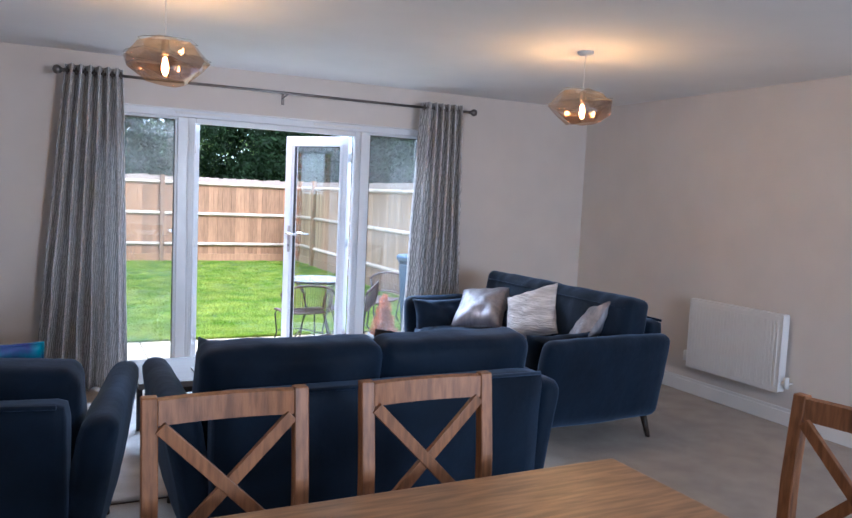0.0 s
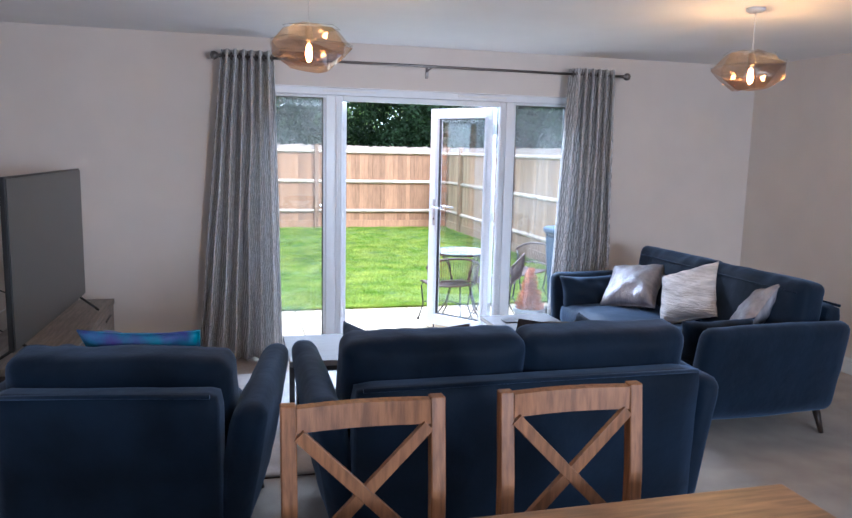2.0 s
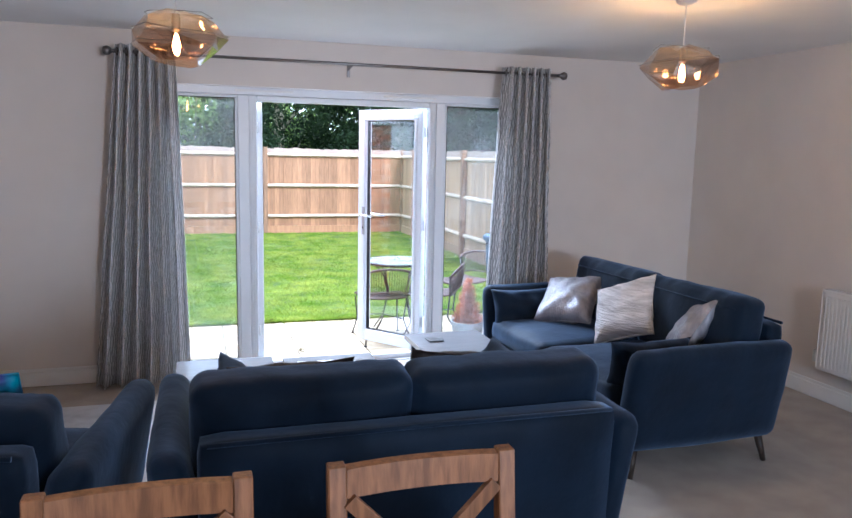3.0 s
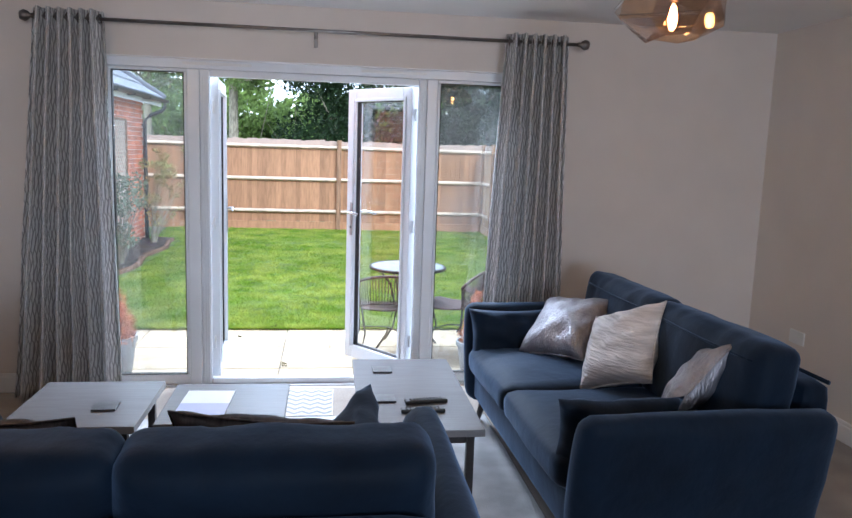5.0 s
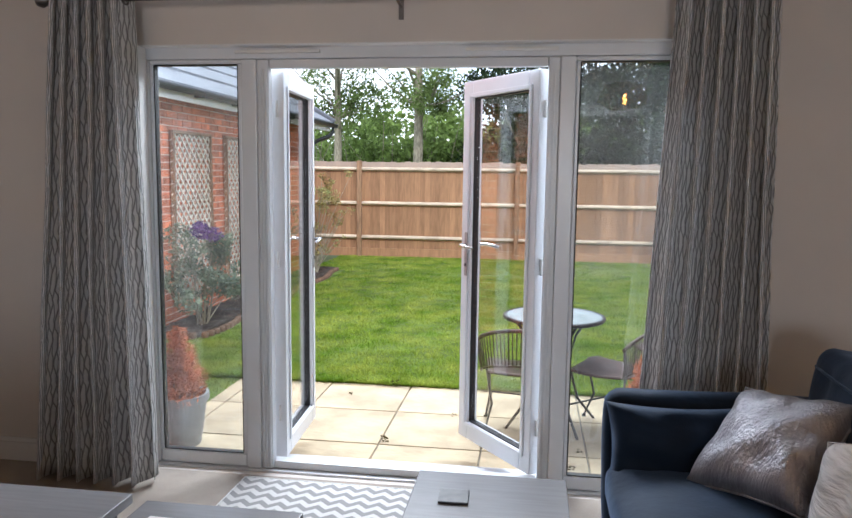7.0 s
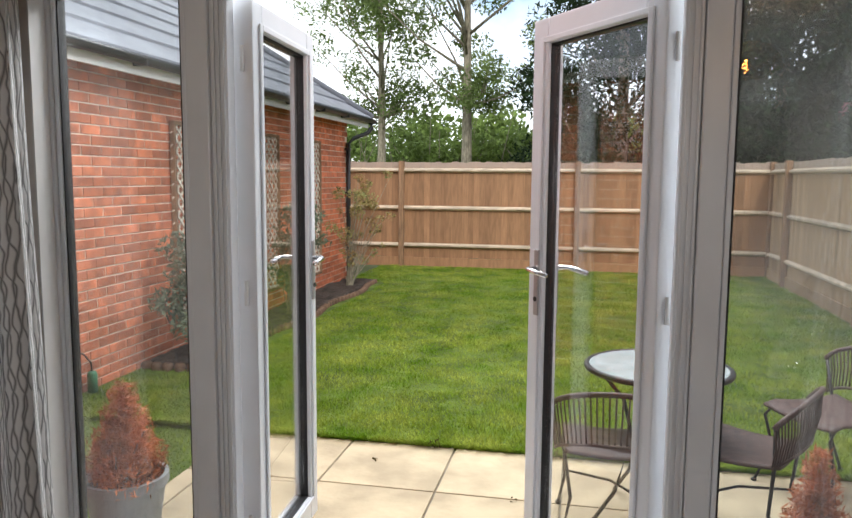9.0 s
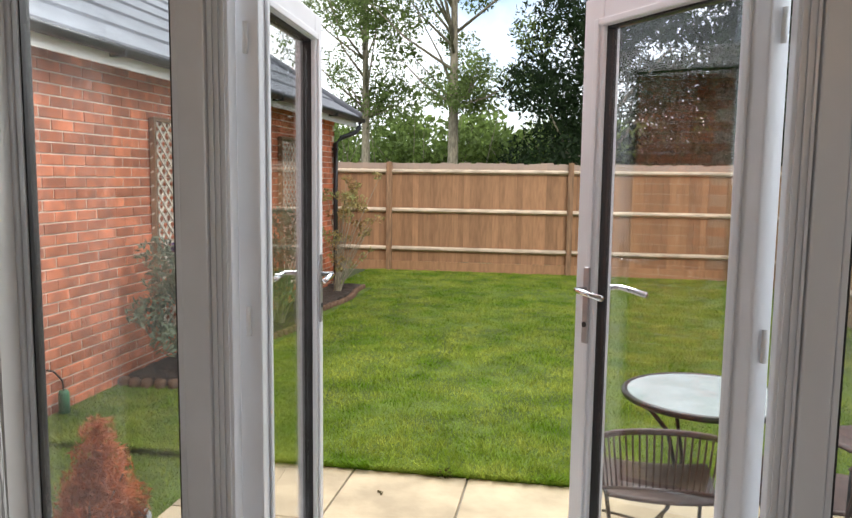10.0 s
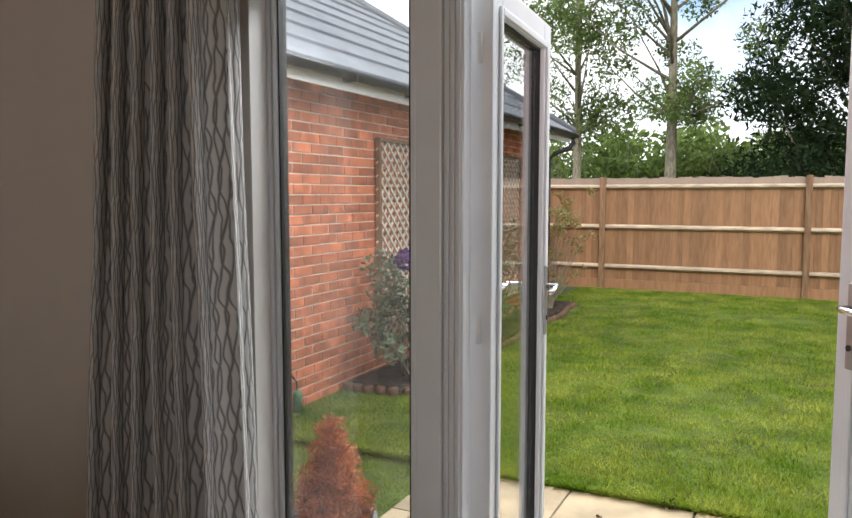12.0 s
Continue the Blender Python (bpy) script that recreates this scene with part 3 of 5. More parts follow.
def handle_set(leaf, x, z, way, side):
    """Lever handle on a long back plate; way: the side to which the lever points; side: the face it is on."""
    y = 0.036 * side
    plate = part("door_handle", box(x - 0.014, x + 0.014, min(y, y + 0.009 * side), max(y, y + 0.009 * side), z - 0.15, z + 0.09, 0.005, 3), M_SATIN, leaf, "chrome lever handle plate")
    lever = tube([(x, y, z + 0.02), (x, y + 0.045 * side, z + 0.02), (x + 0.02 * way, y + 0.052 * side, z + 0.02), (x + 0.125 * way, y + 0.05 * side, z + 0.012)], 0.009)
    part("lever", lever, M_CHROME, plate, smooth=True)
    part("key_cylinder", shaped(lathe([(0, 0), (0.009, 0), (0.009, 0.012), (0, 0.012)], 12), Matrix.Translation((x, y, z - 0.09)) @ Matrix.Rotation(radians(-90 * side), 4, "X")), M_SEAL, plate)


def door_leaf(name, x, y, turn, width, side):
    """A glazed door leaf hung at its origin and reaching along its own +x; side: 1 or -1, the face that looks into the room when shut."""
    leaf = thing(name, x, y, 0.042, turn, "white glazed garden door standing open onto the patio", "door", "garden doors", "structure")
    h, t, s = 1.975, 0.033, 0.088
    for a, b, c, d in ((0.004, s, 0, h), (width - s, width, 0, h), (s + 0.001, width - s - 0.001, 0, 0.098), (s + 0.001, width - s - 0.001, h - s, h)):
        part("stile" if d - c > 1 else "door_rail", box(a, b, -t, t, c, d, 0.006), M_UPVC, leaf)
    for a, b, c, d in ((s - 0.012, s + 0.004, 0.09, h - s + 0.01), (width - s - 0.004, width - s + 0.012, 0.09, h - s + 0.01)):
        part("glass_seal", box(a + 0.001, b + 0.001, -t * 0.55, t * 0.55, c, d), M_SEAL, leaf, "black rubber seal")
    for face in (-1, 1):
        y0, y1 = sorted((face * (t + 0.0005), face * (t + 0.009)))
        for a, b, c, d in ((s - 0.034, s - 0.013, 0.078, h - s + 0.022), (width - s + 0.013, width - s + 0.034, 0.078, h - s + 0.022),
                           (s - 0.012, width - s + 0.012, 0.078, 0.097), (s - 0.012, width - s + 0.012, h - s + 0.001, h - s + 0.022)):
            part("glazing_bead", box(a, b, y0, y1, c, d, 0.004), M_UPVC, leaf)
    for c in (0.098, h - s - 0.006):
        part("glass_seal", box(s + 0.006, width - s - 0.005, -t * 0.55, t * 0.55, c, c + 0.006), M_SEAL, leaf, "black rubber seal")
    part("edge_seal", box(width + 0.001, width + 0.004, -0.014, -0.006, 0.02, h - 0.02), M_SEAL, leaf, "dark seal line")
    part("edge_seal", box(width + 0.001, width + 0.004, 0.006, 0.014, 0.02, h - 0.02), M_BRONZE, leaf, "metal lock strip")
    pane = part("pane", box(s + 0.005, width - s - 0.005, -0.004, 0.004, 0.105, h - s - 0.007), M_GLASS, leaf, "clear glass pane")
    pane.visible_shadow = False
    handle_set(leaf, width - 0.062, 1.075, -1, 1)
    handle_set(leaf, width - 0.062, 1.075, -1, -1)
    for z in (0.2, 1.0, 1.75):
        part("hinge", lathe([(0, 0), (0.007, 0), (0.007, 0.08), (0, 0.08)], 12, at=(-0.006, 0, z)), M_PLASTICWHITE, leaf, smooth=True)
    return leaf


door_leaf("door_1", 0.640, 0.165, ANGLE_L, 0.65, -1)
door_leaf("door_2", 1.950, 0.165, ANGLE_R, 0.67, 1)

# ---- curtains ----
PZ, PY = 2.29, -0.19
pole = thing("curtain_pole", 1.3, PY, PZ, 0, "slim pewter curtain pole above the garden doors", "curtain pole")
part("rod", tube([(-1.60, 0, 0), (0, 0, 0), (1.62, 0, 0)], 0.011, 12), M_BRONZE, pole, smooth=True)
for sx in (-1.60, 1.62):
    s = math.copysign(1, sx)
    part("finial", shaped(lathe([(0, 0), (0.014, 0.001), (0.014, 0.012), (0.010, 0.016), (0.024, 0.028), (0.033, 0.048), (0.026, 0.07), (0, 0.08)], 20),
                          Matrix.Translation((sx, 0, 0)) @ Matrix.Rotation(radians(90 * s), 4, "Y")), M_BRONZE, pole, "round pewter finial", True)
for sx in (-1.5, -0.01, 1.5):
    part("bracket", merge(tube([(sx, 0, 0), (sx, 0.186, -0.02)], 0.007), box(sx - 0.012, sx + 0.012, 0.182, 0.189, -0.075, 0.02, 0.003)), M_BRONZE, pole, "pewter wall bracket")


def curtain(x0, x1, b0, b1, folds, seed):
    """An eyelet curtain between x0 and x1 at the top and b0 and b1 at the hem."""
    cur = thing("curtain", (x0 + x1) / 2, PY, 0, 0, "grey streaked full-length eyelet curtain drawn open by the garden doors", "curtain", "curtains at the garden doors")
    rng = random.Random(seed)
    bm = bmesh.new()
    uv = bm.loops.layers.uv.new("cloth")
    nu, nz, mid = folds * 14, 36, (x0 + x1) / 2
    phase = [rng.uniform(-0.25, 0.25) for _ in range(folds + 2)]
    rows = []
    for j in range(nz + 1):
        v = j / nz
        z = 0.025 + (PZ + 0.045 - 0.025) * v
        row = []
        for i in range(nu + 1):
            u = i / nu
            a = x0 + (x1 - x0) * u
            b = b0 + (b1 - b0) * u
            w = (1 - v) ** 0.8
            k = min(folds, int(u * folds))
            f = u * folds * math.tau / 2 + w * phase[k] * math.sin(math.pi * (u * folds - k))
            amp = 0.072 + 0.010 * w
            dy = amp * math.sin(f) + 0.012 * w * noise.noise(Vector((u * 9, v * 2, seed)))
            dx = 0.014 * math.sin(2 * f) + 0.02 * w * noise.noise(Vector((u * 5, v * 3, seed + 9)))
            row.append((bm.verts.new((a + (b - a) * (1 - v) + dx - mid, dy, z)), (u * folds * 0.13, z)))
        rows.append(row)
    for j in range(nz):
        for i in range(nu):
            quad = (rows[j][i], rows[j][i + 1], rows[j + 1][i + 1], rows[j + 1][i])
            face = bm.faces.new([q[0] for q in quad])
            for loop, q in zip(face.loops, quad):
                loop[uv].uv = q[1]
    cloth = part("drape", bm, M_CURTAIN, cur, smooth=True)
    solid = cloth.modifiers.new("thick", "SOLIDIFY")
    solid.thickness = 0.003
    for k in range(folds):
        x = x0 + (x1 - x0) * (k + 0.5) / folds - mid
        part("eyelet", shaped(tube([(0.024 * math.cos(a), 0.024 * math.sin(a), 0) for a in [i * math.tau / 14 for i in range(14)]], 0.005, 6, closed=True),
                              Matrix.Translation((x, 0, PZ)) @ Matrix.Rotation(radians(90), 4, "Y") @ Matrix.Rotation(radians(12), 4, "X")), M_BRONZE, cur, "pewter eyelet ring", True)
    return cur


curtain(-0.30, 0.075, -0.50, 0.125, 13, 3)
curtain(2.465, 2.86, 2.36, 2.92, 13, 5)

# ---- ceiling lamps ----


def pendant(x, y, turn):
    lamp = thing("pendant_lamp", x, y, 0, turn, "lit pendant lamp with faceted smoked amber shade below the ceiling", "ceiling lamp", "pendant lamps")
    part("ceiling_rose", lathe([(0, ZC), (0.05, ZC), (0.05, ZC - 0.012), (0.035, ZC - 0.024), (0, ZC - 0.026)], 28), M_PLASTICWHITE, lamp, "white ceiling rose", True)
    part("cord", tube([(0, 0, ZC - 0.025), (0, 0, 2.22)], 0.003, 8), M_PLASTICWHITE, lamp, "thin pale cord", True)
    part("lamp_holder", lathe([(0, 2.225), (0.016, 2.22), (0.02, 2.17), (0.017, 2.15), (0, 2.15)], 18), M_BRONZE, lamp, "bronze lamp holder", True)
    bulb = part("bulb", lathe([(0, 2.148), (0.014, 2.146), (0.018, 2.12), (0.026, 2.085), (0.020, 2.052), (0, 2.040)], 16), M_AMBER, lamp, "clear filament bulb", True)
    bulb.visible_shadow = False
    glow = part("filament", lathe([(0, 2.14), (0.010, 2.13), (0.017, 2.09), (0.012, 2.06), (0, 2.052)], 10), M_BULB, lamp, "glowing filament", True)
    glow.visible_shadow = False
    bm = bmesh.new()
    rng = random.Random(4)
    rings = []
    for r, z in ((0.05, 2.225), (0.135, 2.205), (0.195, 2.135), (0.185, 2.08), (0.10, 2.02)):
        n = 8
        rings.append([bm.verts.new((r * rng.uniform(0.9, 1.13) * math.cos((k + rng.uniform(-0.25, 0.25)) * math.tau / n), r * rng.uniform(0.9, 1.1) * math.sin(k * math.tau / n), z + rng.uniform(-0.014, 0.014))) for k in range(n)])
    for a, b in zip(rings, rings[1:]):
        for k in range(8):
            j = (k + 1) % 8
            bm.faces.new((a[k], a[j], b[j]))
            bm.faces.new((a[k], b[j], b[k]))
    bmesh.ops.recalc_face_normals(bm, faces=bm.faces[:])
    seams = [[tuple(v.co * 1.004) for v in ring] for ring in rings[1:4]]
    shade = part("shade", bm, M_AMBER, lamp, "faceted smoked amber glass shade")
    # thin tubes added to draw the dark contours between the glass facets
    for line in seams:
        part("facet_line", tube([(x, y, z + 0.004) for x, y, z in line], 0.0014, 5, closed=True), M_BRONZE, shade, "thin dark contour line drawn along the glass facets")
    shade.visible_shadow = False


pendant(0.125, -2.19, 0)
pendant(2.57, -2.25, 140)


# ---- sofas ----
def sofa(name, x, y, turn, w, d, seats, label, group, arm_cushions=True, seed=1, rise=0.70, cushion_in=0.26, cushion_z=0.555, cushion_back=0.24, cushion_lean=12):
    """Upholstered seat that faces its own +y, w wide over the arms, d deep, centred on x, y."""
    s = thing(name, x, y, 0, turn, label, "sofa" if seats > 1 else "armchair", group)
    aw, back = 0.13, -d / 2
    inner = w - 2 * aw - 0.16
    for sx in (-1, 1):
        for sy in (-1, 1):
            part("leg", tube([(sx * (w / 2 - 0.16), sy * (d / 2 - 0.12), 0.15), (sx * (w / 2 - 0.13), sy * (d / 2 - 0.09), 0.0)], 0.024, 12, taper=0.014), M_LEG, s, "tapered dark wooden leg", True)
    part("base", soft(inner + 0.22, d - 0.14, 0.19, 0.03, at=(0, 0.02, 0.26)), M_VELVET, s, smooth=True)
    part("back_frame", soft(inner + 0.12, 0.13, 0.63, 0.035, (0, 0.01, 0), 0.004, seed, at=(0, back + 0.085, 0.46), shear=(0, -0.04)), M_VELVET, s, smooth=True)
    part("piping", tube([(-inner / 2 - 0.03, back - 0.005, 0.772), (0, back - 0.005, 0.775), (inner / 2 + 0.03, back - 0.005, 0.772)], 0.009, 8), M_VELVET, s, smooth=True)
    for sx in (-1, 1):
        arm = soft(aw, d - 0.06, 0.56, 0.06, (0.015, 0.01, 0.01), 0.006, seed + sx, n=(8, 16, 12), at=(0, 0.02, 0.43), shear=(0.17 * sx, 0))
        part("arm", shaped(arm, Matrix.Translation((sx * (w / 2 - aw / 2 - 0.085), 0, 0))), M_VELVET, s, smooth=True)
    cw = inner / seats
    for k in range(seats):
        cx = -inner / 2 + cw * (k + 0.5)
        part("seat_cushion", soft(cw - 0.006, d - 0.20, 0.15, 0.05, (0, 0.015, 0.025), 0.008, seed + k, at=(cx, 0.10, 0.425)), M_VELVET, s, smooth=True)
        cb = (inner + 0.13) / seats
        bc = soft(cb + 0.02, 0.20, 0.45, 0.06, (0.006, 0.03, 0.004), 0.010, seed + 5 + k, n=(30, 10, 18), at=(0, 0, 0))
        for v in bc.verts:
            crease = noise.noise(Vector((v.co.x * 16 + seed * 3, v.co.z * 5, k * 4.0)))
            v.co.y += (0.016 * abs(crease) + 0.003 * math.sin(v.co.x * 46 + seed)) * max(0, v.co.z / 0.22) ** 1.5 * (-1 if v.co.y > 0 else 0.6)
        lean_back = Matrix.Translation((cb * (k + 0.5 - seats / 2), back + 0.255, rise)) @ Matrix.Rotation(radians(9), 4, "X")
        for sy, sz in ((0.098, 0.150),):
            part("seam", shaped(tube([(u * (cb / 2 - 0.03), sy + 0.028 * (1 - u * u) * (1 if sy > 0 else -1), sz) for u in (-1, -0.75, -0.5, -0.25, 0, 0.25, 0.5, 0.75, 1)], 0.005, 6), lean_back), M_VELVET, s, smooth=True)
        part("back_cushion", shaped(bc, lean_back), M_VELVET, s, smooth=True)
    if arm_cushions:
        for sx in (-1, 1):
            ac = shaped(pillow(0.50, 0.33, 0.15, 0.009, seed + 11 + sx, 18), Matrix.Translation((sx * (w / 2 - cushion_in), d / 2 - cushion_back, cushion_z)) @ Matrix.Rotation(radians(cushion_lean * sx), 4, "Y") @ Matrix.Rotation(radians(90), 4, "Z") @ Matrix.Rotation(radians(90), 4, "X"))
            part("arm_cushion", ac, M_VELVET, s, smooth=True)
    return s


NAVY = "navy blue velvet two-seat sofa"
sofa("sofa", 0.90, -2.80, 0, 1.75, 1.05, 2, NAVY + " with its back to the dining chairs", "velvet seats", True, 1, 0.70, 0.33, 0.67, 0.36, 30)
sofa("sofa", 2.74, -1.50, 91.5, 2.00, 1.05, 2, NAVY + " with silvery cushions by the side wall", "velvet seats", True, 7, 0.70)
sofa("armchair", -0.60, -2.73, -10, 1.08, 1.0, 1, "wide navy blue velvet armchair beside the television unit", "velvet seats", False, 13, 0.65)


def scatter(x, y, z, size, thick, tilt, turn, spin, mat, label, seed=0):
    """A square cushion that leans back by tilt from upright, faces turn (0: +y), and is spun in its own plane."""
    t = thing("scatter_cushion", x, y, z, 0, label, "cushion", "scatter cushions")
    m = Matrix.Rotation(radians(turn), 4, "Z") @ Matrix.Rotation(radians(90 - tilt), 4, "X") @ Matrix.Rotation(radians(spin), 4, "Z")
    part("cover", shaped(pillow(size, size, thick, seed=seed), m), mat, t, smooth=True)
    edge = [(-1, -1), (-0.5, -0.925), (0, -0.9), (0.5, -0.925), (1, -1), (0.925, -0.5), (0.9, 0), (0.925, 0.5), (1, 1), (0.5, 0.925), (0, 0.9), (-0.5, 0.925), (-1, 1), (-0.925, 0.5), (-0.9, 0), (-0.925, -0.5)]
    part("edge_piping", shaped(tube([(a * size / 2, b * size / 2, 0) for a, b in edge], 0.004, 6, closed=True), m), mat, t, smooth=True)


scatter(2.69, -0.97, 0.665, 0.44, 0.19, 50, -62, 12, M_SILVERCUSH, "crinkled metallic silver cushion leaning on the blue sofa", 1)
scatter(2.78, -1.53, 0.70, 0.43, 0.19, 34, -74, 26, M_CREAMCUSH, "crinkled cream cushion leaning on the blue sofa back", 2)
scatter(2.87, -2.06, 0.69, 0.37, 0.15, 36, -126, 34, M_SILVERCUSH, "small crinkled metallic silver cushion in the sofa corner", 3)
scatter(0.52, -2.78, 0.705, 0.46, 0.13, 34, 180, -2, M_BROWNCUSH, "dark brown sheen cushion tucked on the blue sofa", 4)
scatter(1.20, -2.78, 0.70, 0.48, 0.14, 34, 176, 5, M_BROWNCUSH, "dark brown sheen cushion tucked on the blue sofa", 5)
scatter(-0.58, -2.78, 0.738, 0.46, 0.12, 34, 170, 0, M_TEALCUSH, "bright turquoise and violet cushion on the armchair", 6)


# ---- low tables ----
def low_table(name, x0, x1, y0, y1, ztop, label, category, group=""):
    t = thing(name, (x0 + x1) / 2, (y0 + y1) / 2, 0, 0, label, category, group)
    w, d = (x1 - x0) / 2, (y1 - y0) / 2
    part("tabletop", box(-w, w, -d, d, ztop - 0.034, ztop, 0.004), M_TABLE, t)
    for sx in (-1, 1):
        for sy in (-1, 1):
            cx, cy = sx * (w - 0.055), sy * (d - 0.05)
            part("leg", box(cx - 0.017, cx + 0.017, cy - 0.017, cy + 0.017, 0.0, ztop - 0.035, 0.003), M_METALDARK, t, "dark steel leg")
    for sy in (-1, 1):
        part("apron", box(-w + 0.073, w - 0.073, sy * (d - 0.05) - 0.014, sy * (d - 0.05) + 0.014, ztop - 0.075, ztop - 0.036, 0.003), M_METALDARK, t, "dark steel cross bar")
    return t


low_table("coffee_table", 1.522, 2.05, -1.89, -0.83, 0.445, "long grey wood-look coffee table with dark steel legs on the rug", "coffee table")
low_table("side_table", 0.06, 0.60, -1.79, -1.19, 0.445, "square grey wood-look low table with dark steel legs", "side table", "square low tables")
low_table("side_table", 0.662, 1.20, -1.745, -1.21, 0.435, "square grey wood-look low table with a brochure on it", "side table", "square low tables")


def coaster(x, y, z, turn):
    t = thing("coaster", x, y, z, turn, "square dark slate coaster on a low table", "coaster", "slate coasters")
    part("slate", box(-0.05, 0.05, -0.05, 0.05, 0.001, 0.009, 0.002), M_COASTER, t)


for cx, cy, cz in COASTERS:
    coaster(cx, cy, cz, 2)
folder = thing("brochure", BROCHURE[0], BROCHURE[1], 0.436, -2, "open white brochure with a lilac lower half on the low table", "brochure")
part("page", box(-0.108, 0.108, -0.0, 0.175, 0.0, 0.003), M_PLASTICWHITE, folder, "white page")
part("page", box(-0.108, 0.108, -0.175, -0.001, 0.0, 0.003), M_PAPER, folder, "lilac printed page")


def remote(x, y, turn):
    t = thing("remote_control", x, y, 0.446, turn, "slim black remote control lying on the coffee table", "remote control", "remote controls")
    body = part("body", box(-0.10, 0.10, -0.02, 0.02, 0, 0.018, 0.007, 3), M_BLACK, t)
    for k in range(10):
        for j in (-1, 0, 1):
            part("button", box(-0.075 + k * 0.016 - 0.005, -0.075 + k * 0.016 + 0.005, j * 0.011 - 0.0035, j * 0.011 + 0.0035, 0.0182, 0.0205), M_METALDARK, body, "grey rubber button")


remote(REMOTES[0][0], REMOTES[0][1], 8)
remote(REMOTES[1][0], REMOTES[1][1], 2)

rug = thing("rug", 0.7, -1.43, 0, 0, "pale grey short-pile rug with dark bound edge under low tables", "rug")
part("woven_field", soft(3.3, 1.75, 0.014, 0.005, rough=0.0, n=(40, 30, 2), at=(0, 0, 0.008)), M_RUG, rug, smooth=True)
part("binding", box(-1.656, 1.656, -0.881, 0.881, 0.0005, 0.006), M_RUGEDGE, rug, "dark binding")
mat = thing("doormat", 0.97, -0.27, 0, -1, "grey and white chevron mat lying at the garden doors", "door mat")
part("weave", box(-0.45, 0.45, -0.24, 0.24, 0.0, 0.008, 0.002), M_MAT, mat)
for bx in (-0.456, 0.451):
    part("binding", box(bx, bx + 0.005, -0.245, 0.245, 0.0, 0.009, 0.002), M_PLASTICWHITE, mat, "pale stitched binding")
for by in (-0.246, 0.241):
    part("binding", box(-0.450, 0.450, by, by + 0.005, 0.0, 0.009, 0.002), M_PLASTICWHITE, mat, "pale stitched binding")

# ---- television ----
unit = thing("television_unit", -1.30, -1.18, 0, 0, "long low grey-brown television unit with dark carcass by the wall", "television unit")
part("top", box(-0.24, 0.24, -0.85, 0.85, 0.515, 0.55, 0.003), M_TVUNIT, unit)
part("side_panel", box(-0.23, 0.22, -0.84, -0.815, 0.10, 0.513), M_DARKWOOD, unit, "dark end panel")
part("side_panel", box(-0.23, 0.22, 0.815, 0.84, 0.10, 0.513), M_DARKWOOD, unit, "dark end panel")
part("bottom_panel", box(-0.23, 0.22, -0.813, 0.813, 0.10, 0.125), M_DARKWOOD, unit, "dark base panel")
part("back_panel", box(-0.235, -0.225, -0.813, 0.813, 0.126, 0.513), M_DARKWOOD, unit, "dark back panel")
for k in range(3):
    y = -0.811 + k * 0.542
    door = part("door" if k != 1 else "drawer_front", box(0.222, 0.238, y, y + 0.536, 0.128, 0.511, 0.002), M_TVUNIT, unit)
    part("handle", box(0.239, 0.248, y + 0.17, y + 0.37, 0.47, 0.478, 0.002), M_METALDARK, door)
for sx in (-0.19, 0.19):
    for sy in (-0.76, 0.76):
        part("leg", box(sx - 0.02, sx + 0.02, sy - 0.02, sy + 0.02, 0, 0.099, 0.003), M_DARKWOOD, unit)
tv = thing("television", -1.24, -1.32, 0.551, -2.3, "large thin switched-off flat television standing on its unit", "television")
part("screen", box(0.004, 0.010, -0.725, 0.725, 0.095, 0.915), M_SCREEN, tv, "dark grey blank screen")
part("casing", box(-0.022, 0.002, -0.732, 0.732, 0.085, 0.925, 0.003), M_BLACK, tv)
part("rear_housing", box(-0.06, -0.024, -0.45, 0.45, 0.10, 0.50, 0.015), M_BLACK, tv)
for y in (-0.60, 0.60):
    foot = merge(tube([(0, y, 0.095), (0.12, y - 0.02, 0.006)], 0.008, 8), tube([(0, y, 0.095), (-0.13, y - 0.02, 0.006)], 0.008, 8))
    part("foot", foot, M_BLACK, tv, "splayed black foot", True)
sock = thing("plug_socket", X0 + 0.001, -1.25, 0.62, 0, "white double plug socket with plugs on the side wall", "plug socket")
part("face_plate", box(0, 0.01, -0.073, 0.073, 0, 0.086, 0.003), M_PLASTICWHITE, sock)
part("plug", box(0.011, 0.045, -0.055, -0.01, 0.02, 0.07, 0.006), M_PLASTICWHITE, sock)
part("plug", box(0.011, 0.04, 0.012, 0.055, 0.02, 0.07, 0.006), M_BLACK, sock, "black plug")
for k, (dy, mid, end) in enumerate(((-0.03, 0.42, (0.55, 0.1, 0.18)), (0.03, 0.55, (0.56, 0.35, 0.12)), (0.035, 0.70, (0.50, 0.2, -0.05)))):
    pts = []
    for i in range(17):
        u = i / 16
        pts.append((0.045 + (end[0] - 0.045) * u, dy + (end[1] - dy) * u, 0.045 + (end[2] - 0.045) * u + 0.10 * math.sin(u * math.pi * (1 + k * 0.5)) * (1 if k else -1)))
    cable = thing("cable", X0 + 0.001, -1.25, 0.62, 0, "thin loose cable running from the socket behind the television", "cable", "television cables")
    part("flex", tube(pts, 0.004, 6), M_BLACK if k else M_PLASTICWHITE, cable, smooth=True)

# ---- radiator ----
rad = thing("radiator", X1 - 0.001, RAD_Y, 0, 0, "white ribbed panel radiator hung on the side wall above the skirting", "radiator")
